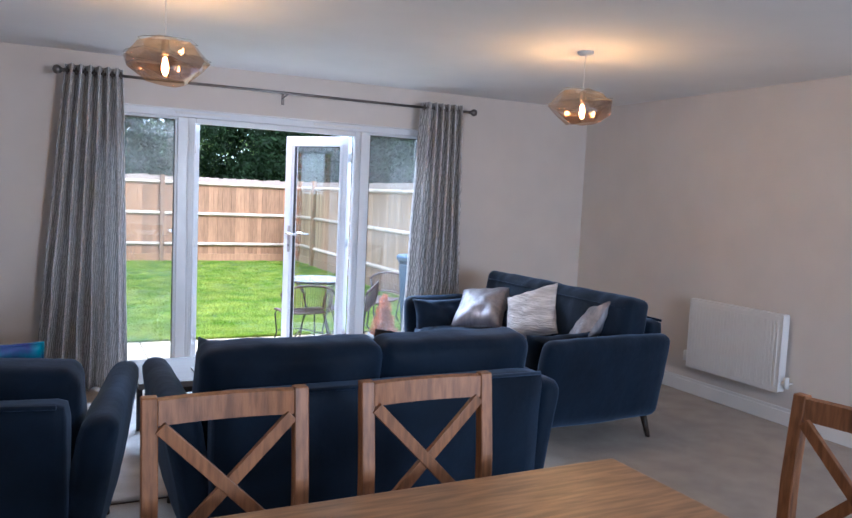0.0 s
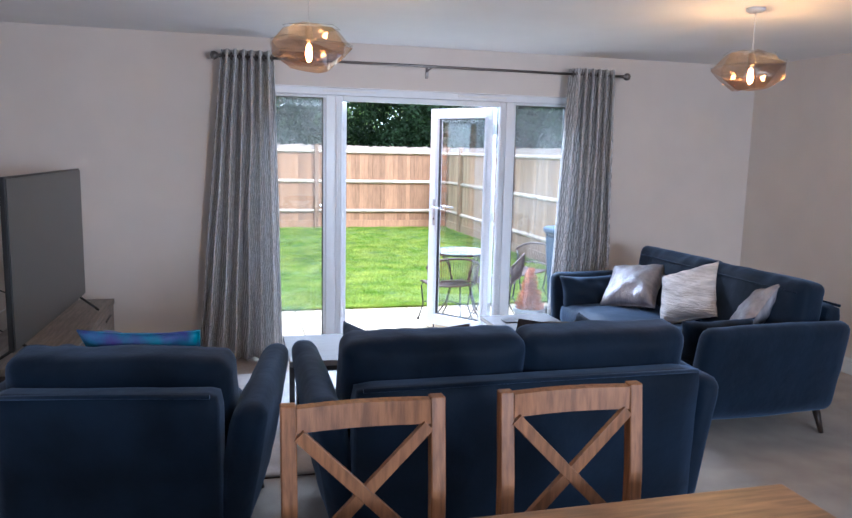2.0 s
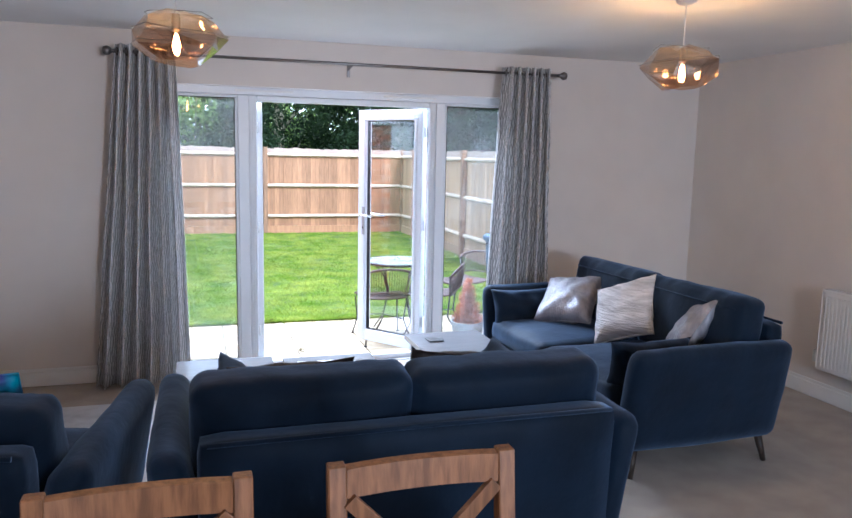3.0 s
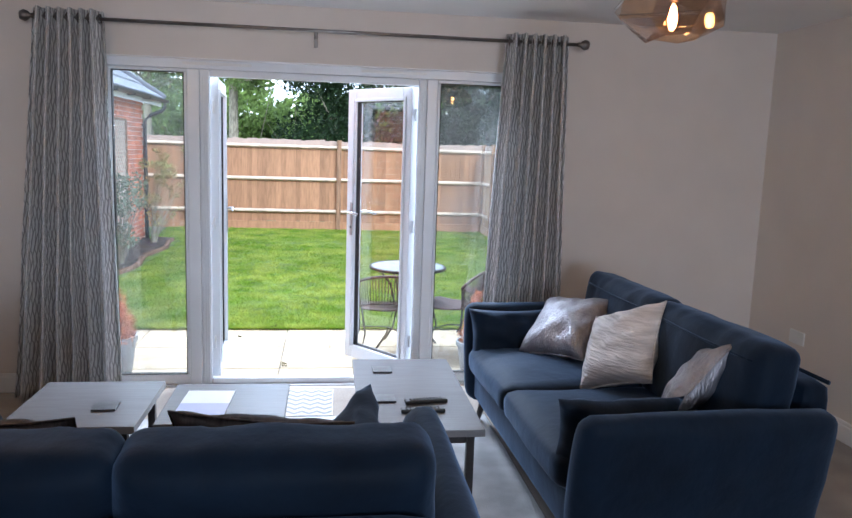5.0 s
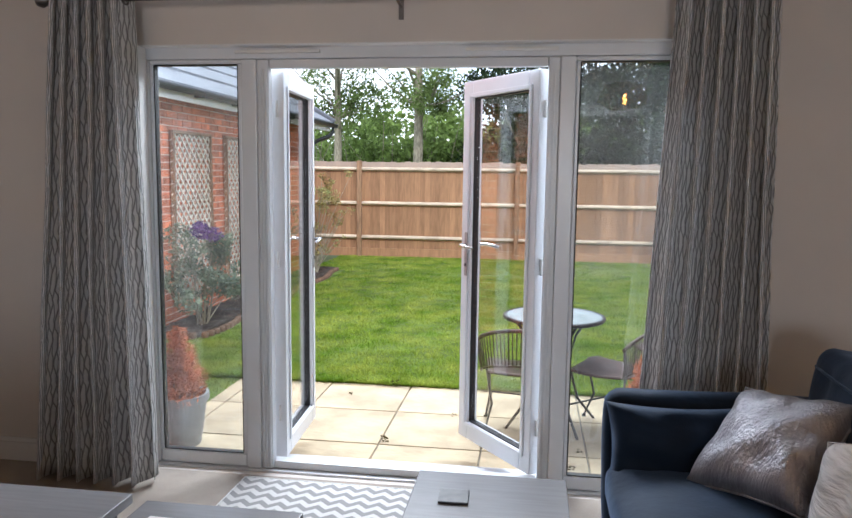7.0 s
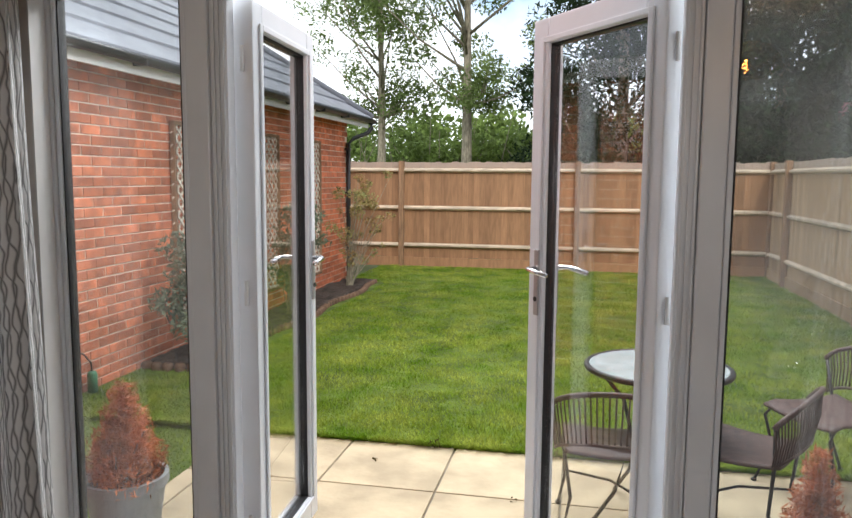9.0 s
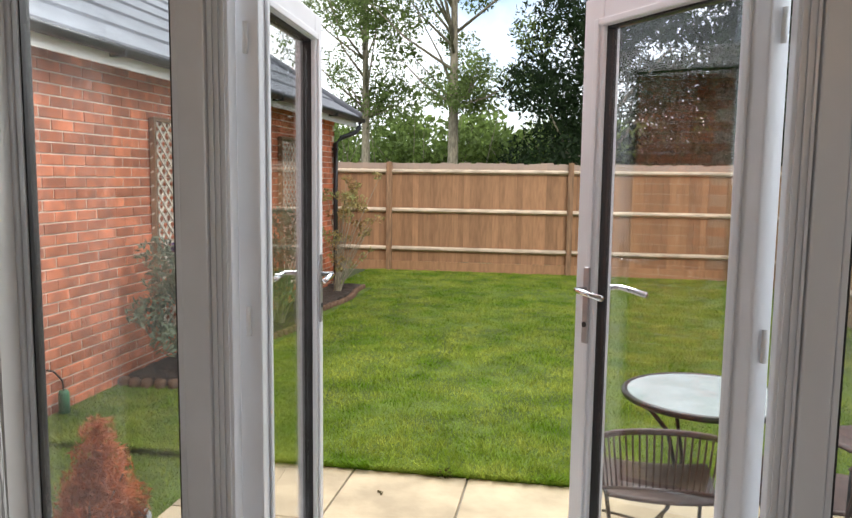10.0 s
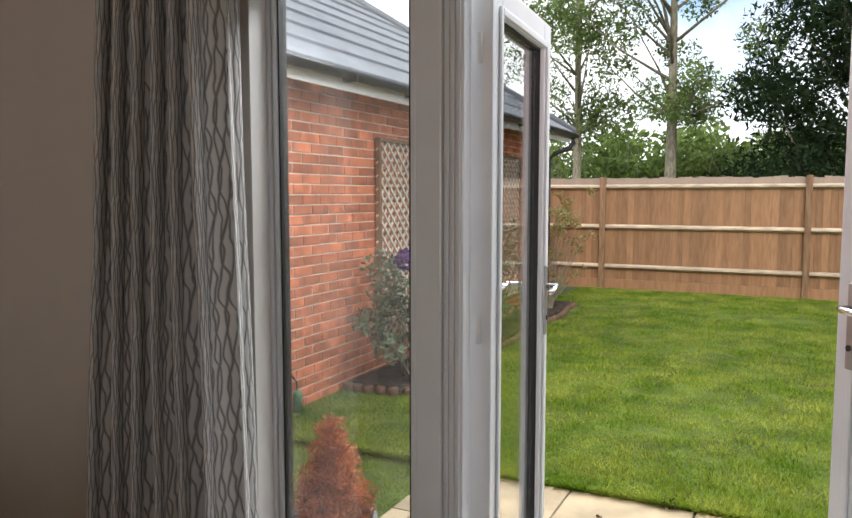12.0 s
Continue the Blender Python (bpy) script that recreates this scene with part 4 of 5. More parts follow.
rz0, rz1, rw = 0.24, 0.79, 0.43
part("panel", box(-0.098, -0.088, -rw, rw, rz0, rz1, 0.004), M_RAD, rad)
part("panel", box(-0.045, -0.035, -rw, rw, rz0, rz1, 0.004), M_RAD, rad)
part("top_grille", box(-0.10, -0.032, -rw - 0.004, rw + 0.004, rz1 + 0.001, rz1 + 0.014, 0.003), M_RAD, rad)
for sy in (-1, 1):
    part("end_cap", box(-0.10, -0.032, sy * (rw + 0.003) - 0.002, sy * (rw + 0.003) + 0.002, rz0 + 0.01, rz1), M_RAD, rad)
    part("wall_bracket", box(-0.034, 0, sy * 0.3 - 0.015, sy * 0.3 + 0.015, rz0 + 0.05, rz1 - 0.05), M_RAD, rad)
for k in range(27):
    y = -rw + 0.035 + k * (2 * rw - 0.07) / 26
    part("rib", box(-0.104, -0.099, y - 0.009, y + 0.009, rz0 + 0.03, rz1 - 0.03, 0.002, 1), M_RAD, rad)
for sy, mat_v in ((1, M_PLASTICWHITE), (-1, M_PLASTICWHITE)):
    part("valve", merge(tube([(0.0, sy * (rw + 0.045), 0.31), (-0.066, sy * (rw + 0.045), 0.31)], 0.0075, 10), merge(tube([(-0.066, sy * (rw + 0.004), 0.31), (-0.066, sy * (rw + 0.06), 0.31)], 0.012, 10), tube([(-0.066, sy * (rw + 0.045), 0.28), (-0.066, sy * (rw + 0.045), 0.36)], 0.018, 14))), mat_v, rad, "white valve and pipe", True)
sk2 = thing("plug_socket", X1 - 0.001, -0.55, 0.45, 0, "white double plug socket on the side wall", "plug socket")
part("face_plate", box(-0.01, 0, -0.073, 0.073, 0, 0.086, 0.003), M_PLASTICWHITE, sk2)


# ---- dining table and chairs ----
def dining_chair():
    c = thing("dining_chair", 0, 0, 0, 0, "honey oak dining chair with a crossed back at the oak table", "chair", "dining chairs")
    w, h = 0.215, 1.0
    for sx in (-1, 1):
        bm = bmesh.new()
        prev = None
        for z, y, t in ((0, -0.03, 0.020), (0.45, 0.0, 0.020), (0.75, -0.008, 0.019), (1.0, -0.035, 0.017)):
            ring = [bm.verts.new((sx * (w - 0.02) + a * 0.020, y + b * t, z)) for a, b in ((-1, -1), (1, -1), (1, 1), (-1, 1))]
            if prev:
                for k in range(4):
                    bm.faces.new((prev[k], prev[(k + 1) % 4], ring[(k + 1) % 4], ring[k]))
            else:
                bm.faces.new(ring[::-1])
            prev = ring
        bm.faces.new(prev)
        bmesh.ops.bevel(bm, geom=[e for e in bm.edges], offset=0.003, segments=1, affect="EDGES")
        part("back_post", bm, M_OAK, c)
        part("leg", box(sx * (w - 0.02) - 0.02, sx * (w - 0.02) + 0.02, 0.37, 0.41, 0, 0.44, 0.003), M_OAK, c)
        part("side_rail", box(sx * (w - 0.02) - 0.011, sx * (w - 0.02) + 0.011, 0.021, 0.369, 0.37, 0.43, 0.003), M_OAK, c)
        part("stretcher", box(sx * (w - 0.02) - 0.009, sx * (w - 0.02) + 0.009, 0.005, 0.369, 0.18, 0.21, 0.003), M_OAK, c)
    bm = bmesh.new()
    n = 10
    rows = []
    for i in range(n + 1):
        u = 2 * i / n - 1
        x, y = u * (w - 0.041), -0.026 - 0.016 * (1 - u * u)
        rows.append([bm.verts.new((x, y + a, z)) for a, z in ((-0.010, 0.932), (0.012, 0.928), (0.008, 0.992), (-0.014, 0.996))])
    for a, b in zip(rows, rows[1:]):
        for k in range(4):
            bm.faces.new((a[k], a[(k + 1) % 4], b[(k + 1) % 4], b[k]))
    bm.faces.new(rows[0])
    bm.faces.new(rows[-1][::-1])
    bmesh.ops.recalc_face_normals(bm, faces=bm.faces[:])
    part("top_rail", bm, M_OAK, c)
    part("lower_rail", box(-w + 0.041, w - 0.041, -0.014, 0.010, 0.53, 0.575, 0.003), M_OAK, c)
    for s in (-1, 1):
        a, b = Vector((-s * (w - 0.045), -0.006 + s * 0.003, 0.576)), Vector((s * (w - 0.045), -0.024 + s * 0.003, 0.925))
        d = (b - a)
        m = Matrix.Translation((a + b) / 2) @ Matrix.Rotation(math.atan2(d.z, d.x) * -1, 4, "Y")
        part("cross_bar", shaped(box(-d.length / 2, d.length / 2, -0.009 - 0.0, 0.009, -0.017, 0.017, 0.002), m), M_OAK, c)
    part("front_rail", box(-w + 0.041, w - 0.041, 0.38, 0.40, 0.37, 0.43, 0.003), M_OAK, c)
    part("seat", soft(0.44, 0.43, 0.055, 0.02, (0, 0, 0.012), at=(0, 0.195, 0.467), n=(10, 10, 4)), M_CHAIR_SEAT, c, "dark brown padded seat", True)
    return c


first = dining_chair()
first.matrix_world = pose(0.075, -4.10, 0, 0, 0, 180)
copy_thing(first, pose(0.66, -4.10, 0, 0, 0, 180))
copy_thing(first, pose(1.63, -4.77, 0, 0, 0, 95))
dt = thing("dining_table", 0.35, -4.70, 0, 0, "honey oak rectangular dining table behind the crossed-back chairs", "dining table")
part("tabletop", box(-0.85, 0.85, -0.42, 0.42, 0.73, 0.76, 0.006), M_OAKTOP, dt)
part("apron", box(-0.75, 0.75, 0.33, 0.352, 0.645, 0.729), M_OAK, dt)
part("apron", box(-0.75, 0.75, -0.352, -0.33, 0.645, 0.729), M_OAK, dt)
for sx in (-1, 1):
    part("apron", box(sx * 0.765 - 0.011, sx * 0.765 + 0.011, -0.328, 0.328, 0.645, 0.729), M_OAK, dt)
    for sy in (-1, 1):
        part("leg", box(sx * 0.795 - 0.018 - 0.017, sx * 0.795 + 0.035, sy * 0.37 - 0.035, sy * 0.37 + 0.018 + 0.017, 0, 0.729, 0.005), M_OAK, dt)

# ---- garden ----
GZ, FX, FY = -0.10, 4.66, 10.72
ground = box(-400, 400, -400, 600, -1.2, GZ - 0.05)
structure("ground", ground, M_GROUND, "rough green ground reaching to the horizon")


def lawn_sheet():
    bm = bmesh.new()
    nx, ny = 56, 80
    grid = []
    for i in range(nx + 1):
        x = -1.8 + (FX + 1.8) * i / nx
        grid.append([bm.verts.new((x, 0.37 + (FY - 0.37) * j / ny, GZ - 0.012 + 0.012 * noise.noise(Vector((x * 0.8, j * 0.12, 0))) - (0.03 if -0.35 < x and j * (FY - 0.37) / ny + 0.37 < 2.0 else 0))) for j in range(ny + 1)])
    for i in range(nx):
        for j in range(ny):
            bm.faces.new((grid[i][j], grid[i + 1][j], grid[i + 1][j + 1], grid[i][j + 1]))
    structure("lawn", bm, M_LAWN, "bright green mown lawn inside the fence")


lawn_sheet()
rng = np.random.default_rng(8)
N = 300000
gy = 2.04 + (FY - 2.1) * rng.uniform(0, 1, N) ** 1.35
gx = rng.uniform(-1.78, FX - 0.05, N)
extra = 8000
gx[:extra], gy[:extra] = rng.uniform(-1.78, -0.33, extra), rng.uniform(0.4, 2.1, extra)
keep = np.array([not (x < -1.15 and 3.3 < y < 8.5) for x, y in zip(gx, gy)])
gx, gy = gx[keep], gy[keep]
n = len(gx)
tall = rng.uniform(0.012, 0.030, n)
for cell, low, high in ((0.11, 0.35, 1.75), (0.6, 0.75, 1.25)):
    # soft value noise: tufts a hand wide, and slow patches
    heights = rng.uniform(low, high, (int(8 / cell) + 3, int(13 / cell) + 3))
    u, v = (gx + 2) / cell, gy / (cell * 0.7) * 0.7
    i, j = u.astype(int), v.astype(int)
    fu, fv = u - i, v - j
    tall = tall * ((heights[i, j] * (1 - fu) + heights[i + 1, j] * fu) * (1 - fv) + (heights[i, j + 1] * (1 - fu) + heights[i + 1, j + 1] * fu) * fv)
ang = rng.uniform(0, math.tau, n)
lean = rng.uniform(0.2, 1.3, n)
# the unclipped edge hangs over the slabs in uneven tufts
fringe = slice(extra, extra + 9000)
gx[fringe] = np.round(gx[fringe] * 9) / 9 + rng.normal(0, 0.035, 9000)
gy[fringe] = 2.045 + np.abs(rng.normal(0, 0.035, 9000))
tall[fringe] = rng.uniform(0.03, 0.075, 9000)
ang[fringe] = rng.normal(0, 0.9, 9000)
lean[fringe] = rng.uniform(0.8, 2.2, 9000)
foot = np.stack([gx, gy, np.full(n, GZ - 0.012)], 1)
sidew = np.stack([np.cos(ang), np.sin(ang), np.zeros(n)], 1) * rng.uniform(0.002, 0.0045, n)[:, None]
tip = foot + np.stack([np.sin(ang) * tall * lean, -np.cos(ang) * tall * lean, tall], 1)
me = bpy.data.meshes.new("grass_blades")
me.from_pydata(np.stack([foot - sidew, foot + sidew, tip], 1).reshape(-1, 3).tolist(), [], np.arange(n * 3).reshape(-1, 3).tolist())
me.materials.append(M_BLADE)
tagged(new("grass_blades", me), "short bright green grass of the lawn", "grass", kind="stuff")

structure("patio", box(-0.34, FX - 0.03, 0.40, 2.03, GZ - 0.16, GZ - 0.012), M_SLABBED, "mortar bed below the buff paving slabs")


# ---- garage ----
GX, GY0, GY1 = -1.80, 0.5, 8.72
structure("garage_wall", box(GX - 0.25, GX - 0.006, GY0, GY1 - 0.012, GZ - 0.2, 2.285), M_MORTAR, "pale mortar body of the brick garage wall")
garage = thing("garage_roof", GX, GY0, 0.10, 0, "slate grey tiled hipped garage roof with white soffit and black gutter", "roof")
ln = GY1 - GY0
part("soffit", box(-0.1, 0.24, 0, ln + 0.24, 2.19, 2.21), M_SOFFIT, garage, "white soffit board")
part("fascia", box(0.235, 0.255, 0, ln + 0.25, 2.10, 2.27), M_SOFFIT, garage, "white fascia board")
SL = math.tan(radians(35))
for k in range(12):
    # one course of tiles, shortened towards the hip
    r0, r1 = k * 0.30, (k + 1) * 0.30 + 0.03
    bm = bmesh.new()
    x0, x1 = 0.30 - r0, 0.30 - r1
    z0, z1 = 2.235 + r0 * SL + 0.028, 2.235 + r1 * SL
    e0, e1 = ln + 0.30 - r0, ln + 0.30 - r1
    vs = [bm.verts.new(p) for p in ((x0, 0, z0), (x0, e0, z0), (x1, e1, z1), (x1, 0, z1), (x0, 0, z0 - 0.028), (x0, e0, z0 - 0.028), (x1, e1, z1 - 0.03), (x1, 0, z1 - 0.03))]
    for f in ((0, 1, 2, 3), (4, 5, 1, 0), (7, 6, 5, 4), (5, 6, 2, 1), (3, 2, 6, 7), (0, 3, 7, 4)):
        bm.faces.new([vs[i] for i in f])
    bmesh.ops.recalc_face_normals(bm, faces=bm.faces[:])
    part("tile_course", bm, M_TILE, garage, "overlapping course of grey flat tiles")
hip = tube([(0.30, ln + 0.30, 2.27), (0.30 - 3.6, ln + 0.30 - 3.6, 2.27 + 3.6 * SL)], 0.05, 10)
part("hip_ridge", hip, M_TILE, garage, "grey hip tiles", True)
back = bmesh.new()
vs = [back.verts.new(p) for p in ((0.30, ln + 0.30, 2.24), (-6.9, ln + 0.30, 2.24), (-3.3, ln - 3.3, 2.24 + 3.6 * SL))]
back.faces.new(vs)
part("end_slope", back, M_TILE, garage)
gut = bmesh.new()
prev = None
for k in range(9):
    a = math.pi * k / 8
    prev_now = [(0.315 + 0.055 * math.cos(a) + 0.0, 2.225 - 0.055 * math.sin(a))]
    va, vb = gut.verts.new((prev_now[0][0], 0, prev_now[0][1])), gut.verts.new((prev_now[0][0], ln + 0.33, prev_now[0][1]))
    if prev:
        gut.faces.new((prev[0], prev[1], vb, va))
    prev = (va, vb)
g = part("gutter", gut, M_GUTTER, garage, "black half-round gutter", True)
g.modifiers.new("thick", "SOLIDIFY").thickness = 0.004
part("gutter_end", box(0.26, 0.37, ln + 0.331, ln + 0.336, 2.17, 2.228), M_GUTTER, garage)
for k in range(8):
    y = 0.5 + k * 0.95
    part("gutter_bracket", box(0.255, 0.375, y, y + 0.02, 2.155, 2.20), M_GUTTER, garage)
pipe = [(0.315, ln + 0.22, 2.17), (0.315, ln + 0.22, 2.10), (0.27, ln + 0.15, 2.02), (0.12, ln - 0.06, 1.93), (0.045, ln - 0.10, 1.85), (0.045, ln - 0.10, 1.0), (0.045, ln - 0.10, GZ - 0.1)]
part("downpipe", tube(pipe, 0.034, 12), M_GUTTER, garage, "black rainwater pipe", True)
for z in (0.35, 1.1, 1.75):
    part("pipe_clip", box(0.0, 0.085, ln - 0.145, ln - 0.055, z, z + 0.035, 0.005), M_GUTTER, garage)
structure("garage_wall_end", box(GX - 5.2, GX - 0.012, GY1 - 0.25, GY1 - 0.001, GZ - 0.2, 2.285), M_BRICKFAR, "red brick end wall of the garage")

# ---- trellises and border ----


def trellis(y0, y1, z0, z1, label):
    t = thing("trellis", GX + 0.012, (y0 + y1) / 2, z0, 0, label, "trellis", "wall trellises")
    w, h = (y1 - y0) / 2, z1 - z0
    for y in (-w, w - 0.03):
        part("frame", box(0.0, 0.045, y, y + 0.03, 0, h), M_TRELLISFRAME, t)
    for z in (0, h - 0.03):
        part("frame", box(0.0, 0.045, -w + 0.031, w - 0.031, z, z + 0.03), M_TRELLISFRAME, t)
    step = 0.112
    for s, x in ((1, 0.012), (-1, 0.024)):
        k = -h
        while k < 2 * w:
            # lath from (y=-w+k, z=0) rising at 45 degrees, clipped to the frame
            a0 = max(0.0, -k)
            a1 = min(h, 2 * w - k)
            if a1 - a0 > 0.05:
                ya, yb = -w + k + a0, -w + k + a1
                if s < 0:
                    ya, yb = -ya, -yb
                bm = box(-0.005, 0.005, -(a1 - a0) * 0.7071, (a1 - a0) * 0.7071, -0.011, 0.011)
                m = Matrix.Translation((x, (ya + yb) / 2, (a0 + a1) / 2)) @ Matrix.Rotation(radians(45 * s), 4, "X")
                part("lath", shaped(bm, m), M_TRELLIS, t)
            k += step


trellis(3.77, 4.69, 0.15, 1.93, "brown diamond trellis panel fixed to the brick garage wall")
trellis(5.10, 6.03, 0.15, 1.93, "brown diamond trellis panel fixed to the brick garage wall")
trellis(6.50, 7.42, 0.15, 1.93, "brown diamond trellis panel fixed to the wall by the downpipe")
bed = thing("flower_bed", GX, 5.9, GZ, 0, "narrow soil border edged with low timber logs along the garage", "flower bed")
part("soil", soft(0.50, 5.2, 0.07, 0.02, rough=0.03, seed=4, n=(16, 90, 3), at=(0.26, 0, 0.01)), M_SOIL, bed, smooth=True)
for k in range(52):
    part("edging_log", lathe([(0, -0.05), (0.036, -0.05), (0.036, 0.035), (0.026, 0.045), (0, 0.045)], 10, at=(0.55 + 0.05 * math.sin(k * 0.35), -2.56 + k * 0.10, 0.0)), M_LOGEDGE, bed, smooth=True)


for k in range(5):
    part("edging_log", lathe([(0, -0.05), (0.045, -0.05), (0.045, 0.035), (0.03, 0.05), (0, 0.05)], 10, at=(0.05 + k * 0.10, -2.64 - 0.02 * math.sin(k), 0.0)), M_LOGEDGE, bed, smooth=True)


def shrub(name, x, y, z, label, category, stems, clumps, count, size, mat, seed, flowers=None, narrow=0.5):
    s = thing(name, x, y, z, 0, label, category)
    r = random.Random(seed)
    for k in range(stems):
        bm = bmesh.new()
        cx, cy, cz, cr = clumps[k % len(clumps)]
        ex, ey, ez = cx + r.uniform(-cr, cr) * 0.6, cy + r.uniform(-cr, cr) * 0.6, cz + r.uniform(-0.2, 0.8) * cr
        pts = [(r.uniform(-0.05, 0.05), r.uniform(-0.05, 0.05), 0), (ex * 0.4 + r.uniform(-0.04, 0.04), ey * 0.4, ez * 0.5), (ex, ey, ez)]
        tube(pts, 0.008, 5, bm=bm, taper=0.003)
        part("stem", bm, M_BARK, s, "thin woody stem")
    leaves("foliage", clumps, count, size, mat, s, seed, narrow)
    if flowers:
        leaves("flowers", flowers[0], flowers[1], 0.018, flowers[2], s, seed + 1, 0.8)
    return s


rs = random.Random(5)
shrub("shrub", -1.45, 3.72, GZ + 0.03, "grey-green shrub with purple flowers in front of the trellis", "shrub", 16,
      [(rs.uniform(-0.15, 0.22), rs.uniform(-0.55, 0.55), rs.uniform(0.32, 0.95), rs.uniform(0.09, 0.17)) for _ in range(24)], 3600, 0.032, M_LEAF_SAGE, 3,
      ([(0.08, -0.22, 0.98, 0.10), (0.1, 0.08, 0.94, 0.10), (0.02, -0.05, 1.02, 0.08)], 520, M_PURPLE), 0.3)
shrub("climbing_rose", -1.45, 7.7, GZ + 0.03, "straggly climbing rose with pale leaves by the garage corner", "shrub", 22,
      [(rs.uniform(-0.1, 0.4), rs.uniform(-0.7, 0.8), rs.uniform(0.3, 1.6), rs.uniform(0.05, 0.12)) for _ in range(34)], 1700, 0.024, M_LEAF_ROSE, 6)
shrub("shrub", -1.40, 5.5, GZ + 0.03, "straggly half-bare shrub with dry brown stems by the trellis", "shrub", 40,
      [(rs.uniform(-0.15, 0.25), rs.uniform(-0.35, 0.35), rs.uniform(0.3, 1.15), rs.uniform(0.08, 0.18)) for _ in range(18)], 1100, 0.03, M_LEAF_SAGE, 11)
cap = thing("drain_cap", GX + 0.07, 2.55, GZ, 0, "small green plastic cap with a black cable at the brick wall", "outdoor fitting")
part("cap_body", lathe([(0, 0), (0.035, 0), (0.035, 0.13), (0.028, 0.15), (0, 0.15)], 16), M_GREENPOT, cap, smooth=True)
part("lead", tube([(0, 0, 0.15), (0.0, -0.01, 0.22), (-0.02, -0.06, 0.29), (-0.045, -0.10, 0.31)], 0.006, 8), M_BLACK, cap, "black lead", True)


# ---- pots ----
def planter(x, y, r, h, label, plant_label, ph, pr, mat, count, seed):
    p = thing("planter", x, y, GZ, 0, label, "plant pot", "grey planters")
    part("pot", lathe([(0, 0), (r * 0.72, 0), (r * 0.95, h * 0.86), (r * 1.03, h * 0.87), (r * 1.03, h), (r * 0.93, h), (r * 0.88, h * 0.86), (0, h * 0.86)], 32), M_POT, p, smooth=False)
    part("soil", lathe([(0, h * 0.88), (r * 0.87, h * 0.88), (r * 0.87, h * 0.865)], 20), M_SOIL, p, "dark soil")
    clumps = [(pr * 0.5 * math.sin(k * 2.4) * (1 - k / 22), pr * 0.5 * math.cos(k * 2.4) * (1 - k / 22), 0.03 + ph * k / 18, pr * (1.02 - k / 19) * 0.75 + 0.02) for k in range(18)]
    shrub("potted_conifer", x, y, GZ + h * 0.87, plant_label, "potted plant", 8, clumps, count, 0.022, mat, seed, narrow=0.16)


planter(POT_L[0], POT_L[1], POT_L[2], POT_L[3], "round pale grey planter standing on the patio", "rust-coloured dwarf conifer in the grey planter", 0.42, 0.15, M_LEAF_RED, 5200, 4)
planter(POT_R[0], POT_R[1], POT_R[2], POT_R[3], "round pale grey planter standing on the patio by the wheeled bin", "rust and green potted plant beside the chairs", 0.40, 0.11, M_LEAF_RED, 4200, 9)

leaves("leaf_litter", [(2.22, 0.88, GZ + 0.006, 0.02), (1.05, 0.86, GZ + 0.006, 0.035), (0.62, 1.75, GZ + 0.006, 0.02), (1.42, 1.40, GZ + 0.006, 0.02), (2.5, 1.0, GZ + 0.006, 0.05), (1.6, 2.02, GZ + 0.006, 0.04), (0.9, 2.03, GZ + 0.006, 0.05), (2.15, 0.62, GZ + 0.006, 0.03)], 260, 0.010, M_LITTER, None, 91, 0.5, "scraps of dry leaf and moss on the patio slabs", "stuff")

# ---- garden table and chairs ----
gt = thing("garden_table", TBL[0], TBL[1], GZ, 0, "round glass-topped garden table with dark bent legs on the patio", "garden table")
part("glass_top", lathe([(0, 0.715), (0.308, 0.715), (0.308, 0.721), (0, 0.721)], 48), M_TABLEGLASS, gt, "frosted glass top")
part("rim", tube([(0.315 * math.cos(a), 0.315 * math.sin(a), 0.712) for a in [k * math.tau / 40 for k in range(40)]], 0.014, 8, closed=True), M_METALDARK, gt, "dark metal rim", True)
for k in range(4):
    a = k * math.tau / 4 + 0.5
    c, s_ = math.cos(a), math.sin(a)
    part("leg", tube([(0.28 * c, 0.28 * s_, 0.705), (0.17 * c, 0.17 * s_, 0.58), (0.12 * c, 0.12 * s_, 0.40), (0.20 * c, 0.20 * s_, 0.15), (0.33 * c, 0.33 * s_, 0.0)], 0.009, 8), M_METALDARK, gt, smooth=True)


